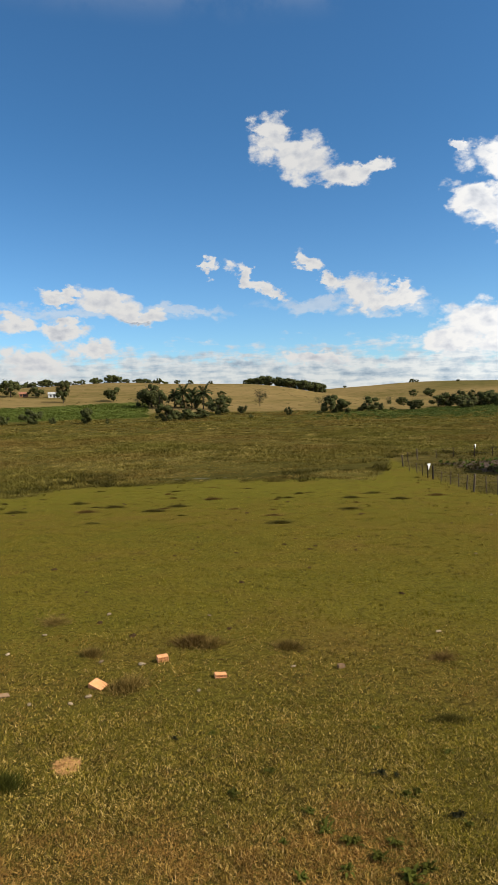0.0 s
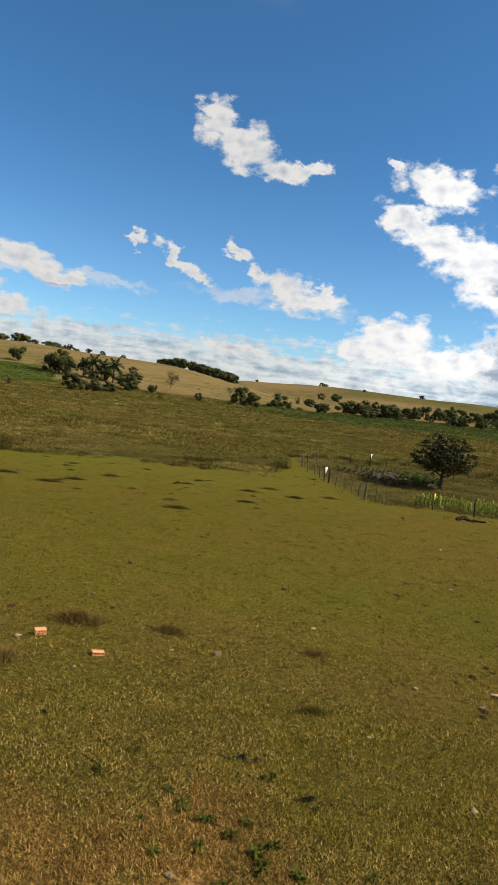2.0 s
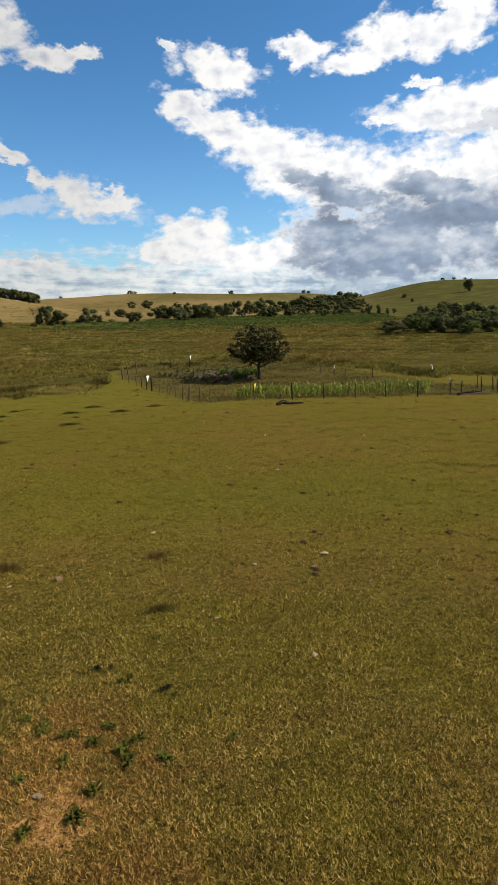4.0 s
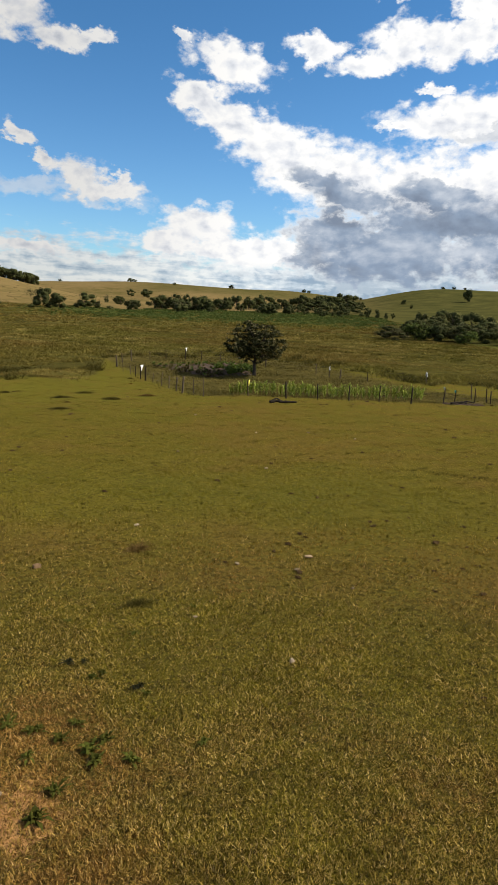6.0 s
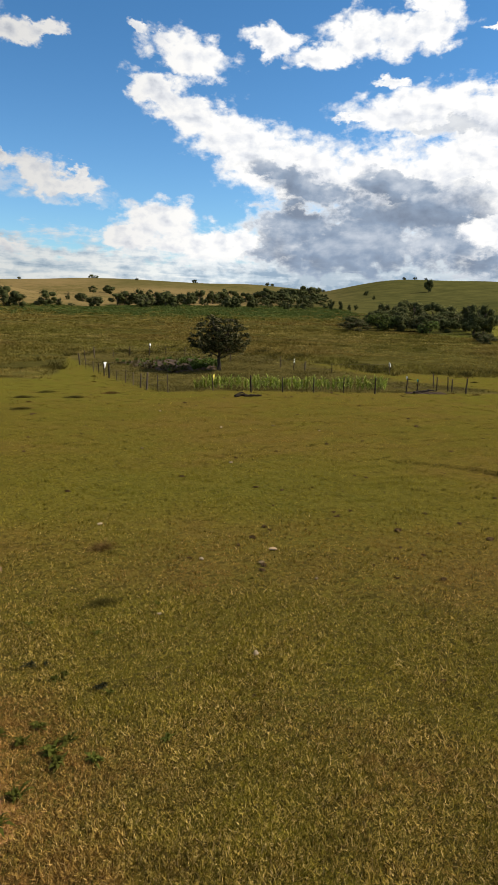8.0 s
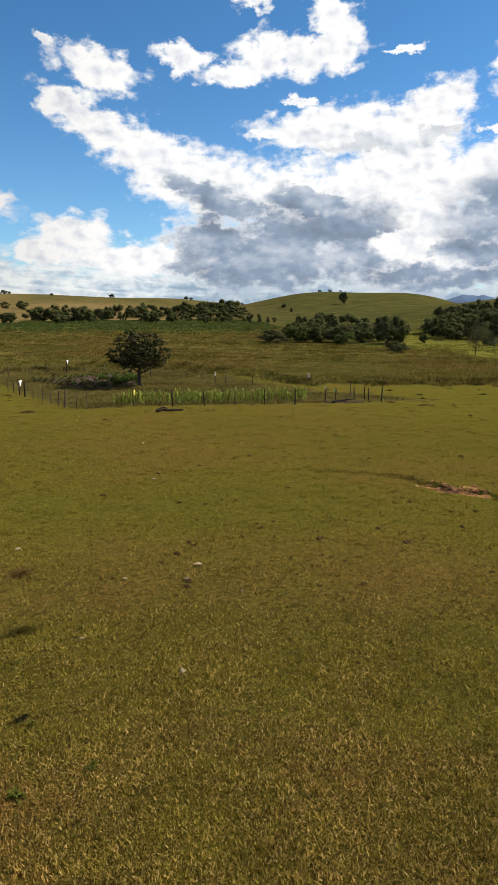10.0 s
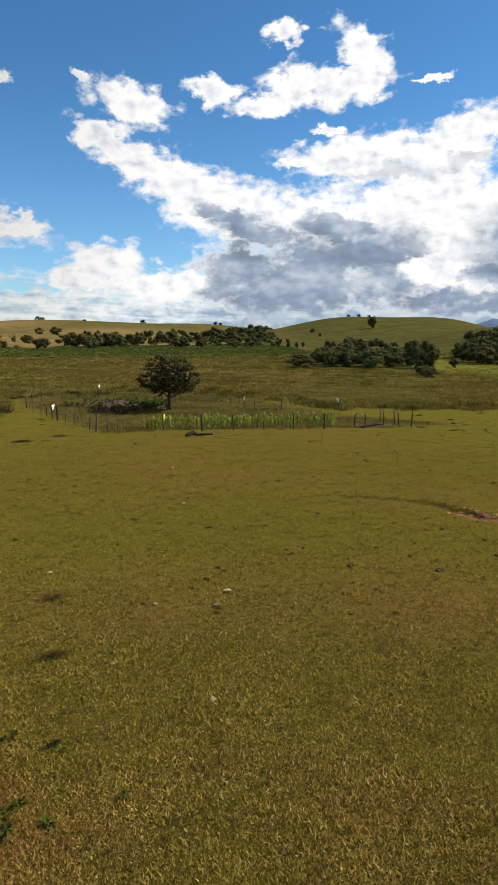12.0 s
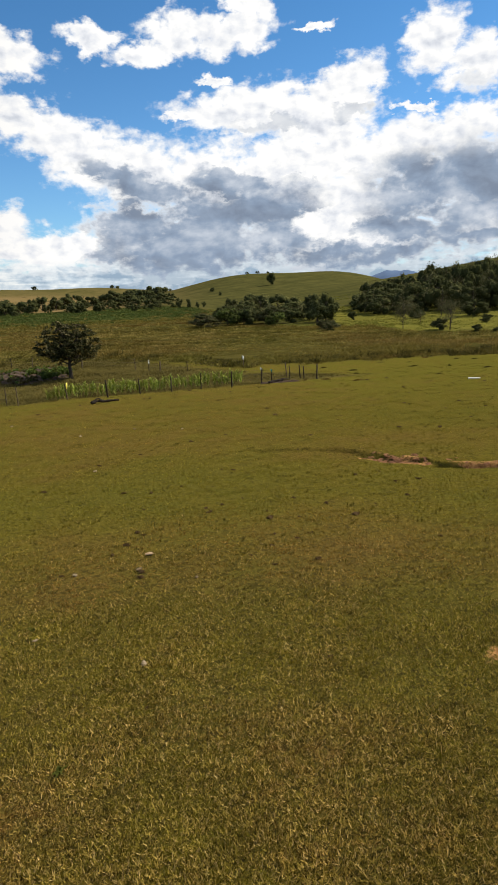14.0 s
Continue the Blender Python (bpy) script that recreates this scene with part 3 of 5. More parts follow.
def zones(x, y):
    """How far each kind of cover holds at a place."""
    r, az = np.hypot(x, y), np.degrees(np.arctan2(x, y))
    edge = shore(az) + 2.0 * ripple(x, y, 5.0, 1) + 1.6 * ripple(x, y, 2.0) + 1.2 * ripple(x, y, 0.7, 5)
    far_edge = np.interp(az, [-180, -24, 4, 14, 20, 32, 36, 40, 46, 52, 58, 64, 180], [262, 262, 285, 300, 390, 400, 305, 190, 130, 124, 112, 108, 108])
    far_edge = far_edge + 8 * ripple(x, y, 9.0)
    marsh = smooth(r, edge - 0.6, edge + 0.8)
    pasture = smooth(r, far_edge - 8, far_edge + 14)
    lush = np.maximum(smooth(az, 24, 40), smooth(-az, 60, 90))
    lush = np.maximum(lush, 0.65 * smooth(r, 640, 700) * smooth(az, 12, 18))
    cane = smooth(r, 248, 262) * (1 - smooth(r, 330 + 1.2 * (az + 20), 342 + 1.2 * (az + 20))) * (1 - smooth(az, -10.5, -8.0)) * smooth(az, -60, -50)
    tilled = smooth(r, 790, 820) * smooth(az, 10.6, 11.2) * (1 - smooth(az, 12.8, 13.4))
    d, t = along(x, y, GULLY)
    bare = np.clip(0.5 + 0.55 * ripple(x, y, 0.45, 2) + 0.5 * ripple(x, y, 0.16, 7), 0, 1) * np.exp(-(d / 0.55) ** 4) * (0.35 + 0.65 * smooth(t, 0.28, 0.36))
    for cx, cy, rad, k in [(0.55, 4.55, 0.7, 0.66), (0.05, 4.9, 0.9, 0.45), (-2.3, 7.27, 0.24, 0.95), (0.9, 5.9, 0.9, 0.36), (6.75, 3.1, 0.28, 0.8), (15.5, 10.4, 0.5, 0.8), (15.1, 11.5, 0.35, 0.6)]:
        bare = np.maximum(bare, k * np.exp(-((x - cx) ** 2 + (y - cy) ** 2) / rad ** 2))
    sedge = smooth(az, 3, 13) * (1 - smooth(az, 35, 41)) * smooth(r, 205 + 12 * ripple(x, y, 12.0), 250 + 12 * ripple(x, y, 12.0)) * (1 - pasture)
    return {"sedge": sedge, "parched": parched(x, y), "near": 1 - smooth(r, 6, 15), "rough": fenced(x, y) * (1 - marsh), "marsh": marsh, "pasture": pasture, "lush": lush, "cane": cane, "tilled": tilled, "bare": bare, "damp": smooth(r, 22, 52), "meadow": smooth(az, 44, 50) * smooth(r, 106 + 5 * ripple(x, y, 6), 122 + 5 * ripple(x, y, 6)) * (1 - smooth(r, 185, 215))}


def mesh_of(name, verts, faces, mat, smooth_faces=False):
    """A mesh from arrays of corners and of faces with one number of corners each."""
    verts, faces = np.asarray(verts, np.float32), np.asarray(faces, np.int32)
    me = bpy.data.meshes.new(name)
    n, k = faces.shape
    me.vertices.add(len(verts))
    me.vertices.foreach_set("co", verts.ravel())
    me.loops.add(n * k)
    me.loops.foreach_set("vertex_index", faces.ravel())
    me.polygons.add(n)
    me.polygons.foreach_set("loop_start", np.arange(0, n * k, k, dtype=np.int32))
    if smooth_faces:
        me.polygons.foreach_set("use_smooth", np.ones(n, bool))
    me.update(calc_edges=True)
    me.materials.append(mat)
    return me


def build_ground():
    az = np.radians(np.concatenate([np.arange(-180, -30, 5.0), np.arange(-30, 70, 0.3), np.arange(70, 180, 5.0)]))
    r = np.concatenate([[0.001], np.geomspace(0.3, 14, 70)[:-1], np.arange(14, 22, 0.09), np.geomspace(22, 110, 130)[:-1], np.geomspace(110, 4700, 210)])
    x, y = np.outer(r, np.sin(az)), np.outer(r, np.cos(az))
    z = height(x, y)
    nr, na = x.shape
    verts = np.concatenate([np.stack([x, y, z], -1).reshape(-1, 3), [[0, 0, ground(0, 0)]]])
    i, j = np.meshgrid(np.arange(nr - 1), np.arange(na), indexing="ij")
    a, b, c, d = i * na + j, i * na + (j + 1) % na, (i + 1) * na + (j + 1) % na, (i + 1) * na + j
    quads = np.stack([a, d, c, b], -1).reshape(-1, 4)
    me = mesh_of("ground", verts, quads, LAND, True)
    ob = new("ground", me)
    for name, v in zones(verts[:, 0], verts[:, 1]).items():
        at = me.attributes.new(name, "FLOAT", "POINT")
        at.data.foreach_set("value", v.astype(np.float32))
    tagged(ob, "grassy land falling to a marsh and dry pasture hills", "ground", kind="structure")


build_ground()

# far mountains, the blue haze of distance put into their colour
ma = np.radians(np.arange(44, 92, 0.25))
deg = np.degrees(ma)
ridge = (105 + 32 * np.sin(deg * 0.37 + 1.0) + 14 * np.sin(deg * 1.3) + 7 * np.sin(deg * 3.1) + 3 * np.sin(deg * 7.7) + 1.5 * (deg - 50)) * 0.72 * smooth(deg, 48, 53)
mv = np.concatenate([np.stack([d * np.sin(ma), d * np.cos(ma), z], -1) for d, z in ((3700, ma * 0 - 5), (4100, 20 + ridge * 0.6), (4400, 20 + ridge), (4600, ma * 0 - 5))])
nm = len(ma)
mf = [(k * nm + j, k * nm + j + 1, (k + 1) * nm + j + 1, (k + 1) * nm + j) for k in range(3) for j in range(nm - 1)]
tagged(new("mountain_range", mesh_of("mountain_range", mv, mf, FARBLUE, True)), "distant hazy blue mountain range on the horizon", "mountain", kind="structure")


# ---- grass ----
rng = np.random.default_rng(7)


def sector(n, r0, r1, a0, a1, power=1.0):
    """Places spread over a sector; power 2 spreads evenly over the ground, less crowds them near."""
    r = (r0 ** power + rng.random(n) * (r1 ** power - r0 ** power)) ** (1 / power)
    a = np.radians(a0 + rng.random(n) * (a1 - a0))
    return r * np.sin(a), r * np.cos(a)


def blades(x, y, z, length, width, lean, mat, name):
    """One mesh of three-cornered blades rooted at the places given."""
    n = len(x)
    turn, face = rng.random(n) * 2 * np.pi, rng.random(n) * np.pi
    tilt = np.clip(np.abs(rng.normal(lean, 0.25, n)), 0, 1.45)
    root = np.stack([x, y, z - 0.01], -1)
    side = np.stack([np.cos(face), np.sin(face), np.zeros(n)], -1) * (width / 2)[:, None]
    tip = root + np.stack([np.sin(tilt) * np.cos(turn), np.sin(tilt) * np.sin(turn), np.cos(tilt)], -1) * length[:, None]
    v = np.stack([root - side, root + side, tip], 1).reshape(-1, 3)
    return mesh_of(name, v, np.arange(3 * n).reshape(-1, 3), mat)


def lawn(n, r1=86):
    """Turf over the whole slope: thick and fine near the house, coarser and thinner away from it."""
    x, y = sector(n // 2, 3.3, r1, -27, 69, 0.05)
    cx, cy = sector(n // 22, 3.3, r1, -27, 69, 0.05)
    k = np.repeat(np.arange(len(cx)), 11)
    wide = 0.012 + np.maximum(0.0022, 0.0070 * smooth(np.hypot(cx, cy), 7, 16))[k] * np.hypot(cx, cy)[k]
    x = np.concatenate([x, cx[k] + rng.normal(0, 1, len(k)) * wide])
    y = np.concatenate([y, cy[k] + rng.normal(0, 1, len(k)) * wide])
    tufted = np.arange(len(x)) >= n // 2
    n = len(x)
    zn = zones(x, y)
    keep = (rng.random(n) > zn["bare"] * 1.1 - 0.22) & (zn["marsh"] < 0.5) & (rng.random(n) > 0.75 * zn["rough"])
    x, y, tufted = x[keep], y[keep], tufted[keep]
    r = np.hypot(x, y)
    coarse = rng.random(len(x)) < smooth(r, 7, 15)
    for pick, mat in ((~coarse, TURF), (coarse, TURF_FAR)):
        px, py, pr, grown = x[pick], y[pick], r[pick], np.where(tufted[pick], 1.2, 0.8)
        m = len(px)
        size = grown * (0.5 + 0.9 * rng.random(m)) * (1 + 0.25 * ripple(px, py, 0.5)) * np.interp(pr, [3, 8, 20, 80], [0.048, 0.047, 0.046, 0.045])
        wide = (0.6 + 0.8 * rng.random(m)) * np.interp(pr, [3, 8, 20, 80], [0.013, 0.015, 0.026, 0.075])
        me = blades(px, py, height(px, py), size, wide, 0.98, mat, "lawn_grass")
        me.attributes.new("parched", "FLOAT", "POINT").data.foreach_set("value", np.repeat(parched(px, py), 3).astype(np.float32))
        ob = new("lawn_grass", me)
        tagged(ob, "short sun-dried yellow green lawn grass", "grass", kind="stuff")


lawn(1000000)
lawn(300000, 9)


def marsh_cover(n, r0, r1, tall, wide, mat, name, label, a0=-30, a1=70, pick=None, power=0.8, each=14, spread=0.45):
    """Clumps of blades that lean away from each clump's heart."""
    cx, cy = sector(n // each, r0, r1, a0, a1, power)
    keep = pick(cx, cy)
    cx, cy = cx[keep], cy[keep]
    high = (0.45 + 0.9 * rng.random(len(cx)) ** 1.5) * (1 + 0.4 * ripple(cx, cy, 2.2)) * np.clip(0.75 + 0.5 * ripple(cx, cy, 9.0, 4), 0.4, 1.3)
    wide_clump = spread * (0.6 + 0.8 * rng.random(len(cx)))
    k = np.repeat(np.arange(len(cx)), each)
    m = len(k)
    ox, oy = rng.normal(0, 1, m) * wide_clump[k], rng.normal(0, 1, m) * wide_clump[k]
    x, y = cx[k] + ox, cy[k] + oy
    r, size = np.hypot(x, y), tall * high[k] * (0.6 + 0.6 * rng.random(m))
    root = np.stack([x, y, height(x, y) - 0.03], -1)
    lean = np.stack([ox * 0.25 + rng.normal(0, 0.7, m) * size, oy * 0.25 + rng.normal(0, 0.7, m) * size, size], -1)
    face = rng.random(m) * np.pi
    side = np.stack([np.cos(face), np.sin(face), np.zeros(m)], -1) * (wide * r * (0.6 + 0.8 * rng.random(m)) / 2)[:, None]
    v = np.stack([root - side, root + side, root + lean], 1).reshape(-1, 3)
    me = mesh_of(name, v, np.arange(3 * m).reshape(-1, 3), mat)
    tone = np.clip(0.5 + 0.35 * ripple(cx, cy, 1.5, 7) + 0.25 * ripple(cx, cy, 6.0, 3) + rng.normal(0, 0.22, len(cx)), 0, 1)
    me.attributes.new("tone", "FLOAT", "POINT").data.foreach_set("value", np.repeat(tone[k], 3).astype(np.float32))
    return tagged(new(name, me), label, "grass", kind="stuff")


INLET = [(-9.0, 61.5), (-3.0, 61.5), (3.0, 63.5), (8.0, 66.0), (13.0, 68.5), (16.5, 71.0)]


def in_reeds(x, y):
    zn = zones(x, y)
    d, t = along(x, y, INLET)
    wet = d < 1.2 + 1.3 * t + 0.7 * ripple(x, y, 1.0, 3)
    gap = ripple(x, y, 3.0, 9) + 0.5 * ripple(x, y, 1.1, 2) > 0.72
    near = np.hypot(x, y) < shore(np.degrees(np.arctan2(x, y))) + 22
    return (zn["marsh"] > 0.5) & (zn["pasture"] < 0.6) & (zn["cane"] < 0.3) & (rng.random(len(x)) > 0.85 * zn["sedge"]) & ~(gap & near) & ~wet


def in_sedge(x, y):
    r, az = np.hypot(x, y), np.degrees(np.arctan2(x, y))
    zn = zones(x, y)
    return (zn["marsh"] > 0.5) & (zn["pasture"] < 0.5) & (rng.random(len(x)) < smooth(az, 4, 14) * (1 - smooth(az, 36, 42)) * smooth(r, 190, 240))


marsh_cover(420000, 50, 150, 0.34, 0.0020, REEDS, "marsh_grass", "tall olive and straw coloured marsh grass", pick=in_reeds)
marsh_cover(260000, 150, 420, 0.45, 0.0024, REEDS, "marsh_grass", "tall olive and straw coloured marsh grass", pick=in_reeds)
def in_fringe(x, y):
    back = np.hypot(x, y) - shore(np.degrees(np.arctan2(x, y)))
    return (back > -0.6) & (back < 7 + 4 * ripple(x, y, 4)) & (ripple(x, y, 2.6, 6) + 0.5 * ripple(x, y, 0.9, 3) > -0.15)


marsh_cover(130000, 50, 100, 0.62, 0.0013, FRINGE, "marsh_grass", "tall clumps of marsh grass along the wet shore", pick=in_fringe, spread=0.35, each=28)
marsh_cover(300000, 180, 420, 0.6, 0.0020, SEDGE, "sedge", "dark green sedge at the far side of the marsh", pick=in_sedge)
marsh_cover(80000, 240, 350, 0.7, 0.0014, CANE, "sugar_cane", "bright green field of sugar cane", -34, -6, lambda x, y: zones(x, y)["cane"] > 0.4)
marsh_cover(90000, 110, 700, 0.30, 0.0014, leafy("pasture_blades", [(0.0, (0.10, 0.085, 0.030)), (0.6, (0.21, 0.155, 0.062)), (1.0, (0.31, 0.23, 0.11))], by_object=0),
            "pasture_grass", "dry straw coloured pasture grass", pick=lambda x, y: (zones(x, y)["pasture"] > 0.5) & (zones(x, y)["lush"] < 0.5) & (zones(x, y)["cane"] < 0.3))

marsh_cover(90000, 90, 260, 0.25, 0.0018, leafy("meadow_blades", [(0.0, (0.090, 0.092, 0.014)), (0.6, (0.155, 0.152, 0.022)), (1.0, (0.235, 0.210, 0.044))], by_object=0),
            "meadow_grass", "sunlit yellow green meadow grass below the forest", 36, 70, lambda x, y: (zones(x, y)["pasture"] > 0.4) & (zones(x, y)["lush"] >= 0.5))


def in_garden(x, y):
    back = shore(np.degrees(np.arctan2(x, y))) - np.hypot(x, y)
    return (fenced(x, y) > 0.4) & (back > -1) & (ripple(x, y, 1.6, 5) + 0.6 * ripple(x, y, 0.6, 1) > -0.75)


marsh_cover(110000, 42, 86, 0.17, 0.0013, leafy("garden_blades", [(0.0, (0.050, 0.040, 0.012)), (0.5, (0.110, 0.088, 0.024)), (1.0, (0.190, 0.155, 0.038))], by_object=0, mottle=0.3, mottle_scale=2.0, by_clump=0.6),
            "garden_weeds", "low rough weeds over the fenced garden", 14, 50, in_garden)


def pool(points):
    """A shallow pool with a wavering rim."""
    cx, cy = np.mean([p[0] for p in points]), np.mean([p[1] for p in points])
    bm = bmesh.new()
    n = 40
    vs = []
    for i in range(n):
        f = i / n * len(points)
        a, b = points[int(f)], points[(int(f) + 1) % len(points)]
        t = f - int(f)
        x, y = a[0] + (b[0] - a[0]) * t, a[1] + (b[1] - a[1]) * t
        k = 1 + 0.12 * math.sin(i * 1.9) + 0.08 * math.sin(i * 3.7)
        vs.append(bm.verts.new((cx + (x - cx) * k, cy + (y - cy) * k, MARSH_Z + 0.05)))
    bm.faces.new(vs)
    me = bpy.data.meshes.new("water")
    bm.to_mesh(me)
    bm.free()
    me.materials.append(WATER)
    return tagged(new("water", me), "dark shallow marsh water among the reeds", "water", kind="structure")


pool([(-9.0, 59.5), (-4.0, 59.0), (1.0, 58.8), (0.5, 61.5), (-5.0, 61.8), (-8.5, 61.2)])


# ---- makers of things ----
def part(name, me, parent, label="", m=None, mat=None):
    """Links a mesh as one object under a thing or a part. A bmesh is turned into a mesh first."""
    if isinstance(me, bmesh.types.BMesh):
        bm, me = me, bpy.data.meshes.new(name)
        bm.to_mesh(me)
        bm.free()
        me.materials.append(mat)
    ob = new(name, me)
    if parent:
        ob.parent = parent
    if m is not None:
        ob.matrix_basis = m
    if label:
        ob["label"] = label
    return ob


def thing(name, x, y, label, category, group="", turn=0.0, z=None, sink=0.0):
    ob = new(name)
    ob.empty_display_size = 0.1
    ob.matrix_basis = pose(x, y, (ground(x, y) if z is None else z) - sink, 0, 0, turn)
    return tagged(ob, label, category, group)


def tube(path, radii, n=7):
    """Corners and faces of a round tube along a path."""
    path = np.asarray(path, float)
    v, f = [], []
    for i, (p, r) in enumerate(zip(path, radii)):
        d = path[min(i + 1, len(path) - 1)] - path[max(i - 1, 0)]
        d = d / (np.linalg.norm(d) + 1e-9)
        a = np.cross(d, (0.31, 0.95, 0.05))
        a = a / np.linalg.norm(a)
        b = np.cross(d, a)
        for k in range(n):
            t = 2 * math.pi * k / n
            v.append(p + r * (math.cos(t) * a + math.sin(t) * b))
    for i in range(len(path) - 1):
        for k in range(n):
            f.append((i * n + k, i * n + (k + 1) % n, (i + 1) * n + (k + 1) % n, (i + 1) * n + k))
    v.append(path[-1] + (path[-1] - path[-2]) * 0.02)
    for k in range(n):
        f.append(((len(path) - 1) * n + k, (len(path) - 1) * n + (k + 1) % n, len(v) - 1, len(v) - 1))
    return v, f


def weld(pieces):
    """Joins tubes into one list of corners and faces."""
    v, f = [], []
    for pv, pf in pieces:
        o = len(v)
        v += list(pv)
        f += [tuple(i + o for i in q) for q in pf]
    return v, f


def faces_mesh(name, v, f, mat):
    me = bpy.data.meshes.new(name)
    me.from_pydata([tuple(p) for p in v], [], [tuple(dict.fromkeys(q)) for q in f])
    me.polygons.foreach_set("use_smooth", np.ones(len(me.polygons), bool))
    me.materials.append(mat)
    me.update()
    return me


def leaves(centres, normals, size, rnd, slim=0.55, squash=1.0):
    """Leaf-shaped four-cornered blades."""
    n = len(centres)
    t = np.cross(normals, rnd.normal(size=(n, 3)))
    t /= np.linalg.norm(t, axis=1)[:, None] + 1e-9
    b = np.cross(normals, t)
    s = (size * (0.6 + 0.8 * rnd.random(n)))[:, None]
    flat = np.array([1, 1, squash])
    t, b = t * flat, b * flat
    v = np.stack([centres - t * s, centres + b * s * slim, centres + t * s, centres - b * s * slim], 1).reshape(-1, 3)
    return v, np.arange(4 * n).reshape(-1, 4)


def quad_ball(n=3):
    """Corners and four-cornered faces of a ball."""
    g = np.linspace(-1, 1, n + 1)
    u, v_ = np.meshgrid(g, g, indexing="ij")
    w_ = np.ones_like(u)
    sides = [(u, v_, w_), (v_, u, -w_), (w_, u, v_), (-w_, v_, u), (v_, w_, u), (u, -w_, v_)]
    pts = np.concatenate([np.stack(q, -1).reshape(-1, 3) for q in sides])
    i, j = np.meshgrid(np.arange(n), np.arange(n), indexing="ij")
    a = (i * (n + 1) + j).ravel()
    face = np.stack([a, a + n + 1, a + n + 2, a + 1], -1)
    return pts / np.linalg.norm(pts, axis=1)[:, None], np.concatenate([face + k * (n + 1) ** 2 for k in range(6)])


BALL = quad_ball()
# Dark solid balls fill the clumps; shade inside the crown is in their colour.
HEART = plain("crown_core_shade", (0.026, 0.030, 0.010), (0.074, 0.078, 0.028), 14.0, 1.0, 0.9, 0.2, 0.0)


def crown_mesh(name, seed, mat, low=0.25, clumps=16, count=1500, size=0.09, spread=0.25, shape=1.0, hollow=0.55, aspect=1.9, heart=0.62):
    """A crown of leaf clumps in a box one high and two wide, with gaps and an uneven outline; a dark solid ball in each
    clump gives its dense, shaded inside.
    """
    rnd = np.random.default_rng(seed)
    c, nn, hearts, faces = [], [], [], []
    mid = (low + 1) / 2
    for k in range(clumps):
        u = rnd.normal(size=3)
        u /= np.linalg.norm(u)
        rad = 0.35 + 0.55 * rnd.random() ** 0.5
        top = 1 - 0.25 * abs(u[2])
        at = np.array([u[0] * rad * 0.72 * top, u[1] * rad * 0.72 * top, mid + u[2] * (1 - low) / 2 * rad * 0.72])
        if shape < 1:
            at[:2] *= 1 - (1 - shape) * (at[2] - low) / (1 - low)
        m = max(8, int(count / clumps * (0.5 + rnd.random())))
        d = rnd.normal(size=(m, 3))
        d /= np.linalg.norm(d, axis=1)[:, None]
        q = (hollow + (1 - hollow) * rnd.random(m) ** 0.7)[:, None] * 1.12
        w_ = spread * (0.6 + 0.7 * rnd.random())
        box = np.array([w_, w_, w_ * (1 - low) * 0.62])
        c.append(at + d * q * box)
        nn.append(d + 0.3 * rnd.normal(size=(m, 3)) + np.array([0, 0, 0.3]))
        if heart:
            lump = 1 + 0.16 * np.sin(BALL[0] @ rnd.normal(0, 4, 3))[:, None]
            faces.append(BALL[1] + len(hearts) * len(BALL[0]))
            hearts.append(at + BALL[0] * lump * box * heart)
    c, nn = np.concatenate(c), np.concatenate(nn)
    side = np.quantile(np.abs(c[:, :2]), 0.985)
    lo, hi = np.quantile(c[:, 2], 0.01), np.quantile(c[:, 2], 0.995)

    def fit(p):
        p = p.copy()
        p[:, :2] /= side
        p[:, 2] = np.maximum(low + (p[:, 2] - lo) / (hi - lo) * (1 - low), 0.03)
        return p
    nn /= np.linalg.norm(nn, axis=1)[:, None]
    v, f = leaves(fit(c), nn, size, rnd, 0.6, 1 / aspect)
    if not heart:
        return mesh_of(name, v, f, mat)
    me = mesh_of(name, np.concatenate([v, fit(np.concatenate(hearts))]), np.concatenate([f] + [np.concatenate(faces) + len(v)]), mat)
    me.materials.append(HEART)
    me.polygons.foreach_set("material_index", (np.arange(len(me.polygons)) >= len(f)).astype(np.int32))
    return me


def trunk_mesh(name, seed, low=0.3, thick=0.05, limbs=6, mat=None):
    rnd = np.random.default_rng(seed)
    bend = rnd.normal(0, 0.06, 2)
    path = [(bend[0] * t, bend[1] * t, t * 0.8) for t in np.linspace(0, 1, 6)]
    bits = [tube(path, [thick * 1.25, thick, thick * 0.85, thick * 0.65, thick * 0.45, thick * 0.2], 8)]
    for k in range(limbs):
        t = low * 0.9 + (0.7 - low) * k / limbs
        a = k * 2.4 + rnd.random()
        s = np.array([bend[0] * t, bend[1] * t, t])
        e = s + np.array([math.cos(a) * 0.5, math.sin(a) * 0.5, 0.22 + 0.15 * rnd.random()])
        m = (s + e) / 2 + np.array([0, 0, -0.03])
        bits.append(tube([s, m, e], [thick * 0.5, thick * 0.33, thick * 0.12], 5))
    return faces_mesh(name, *weld(bits), mat or BARK)


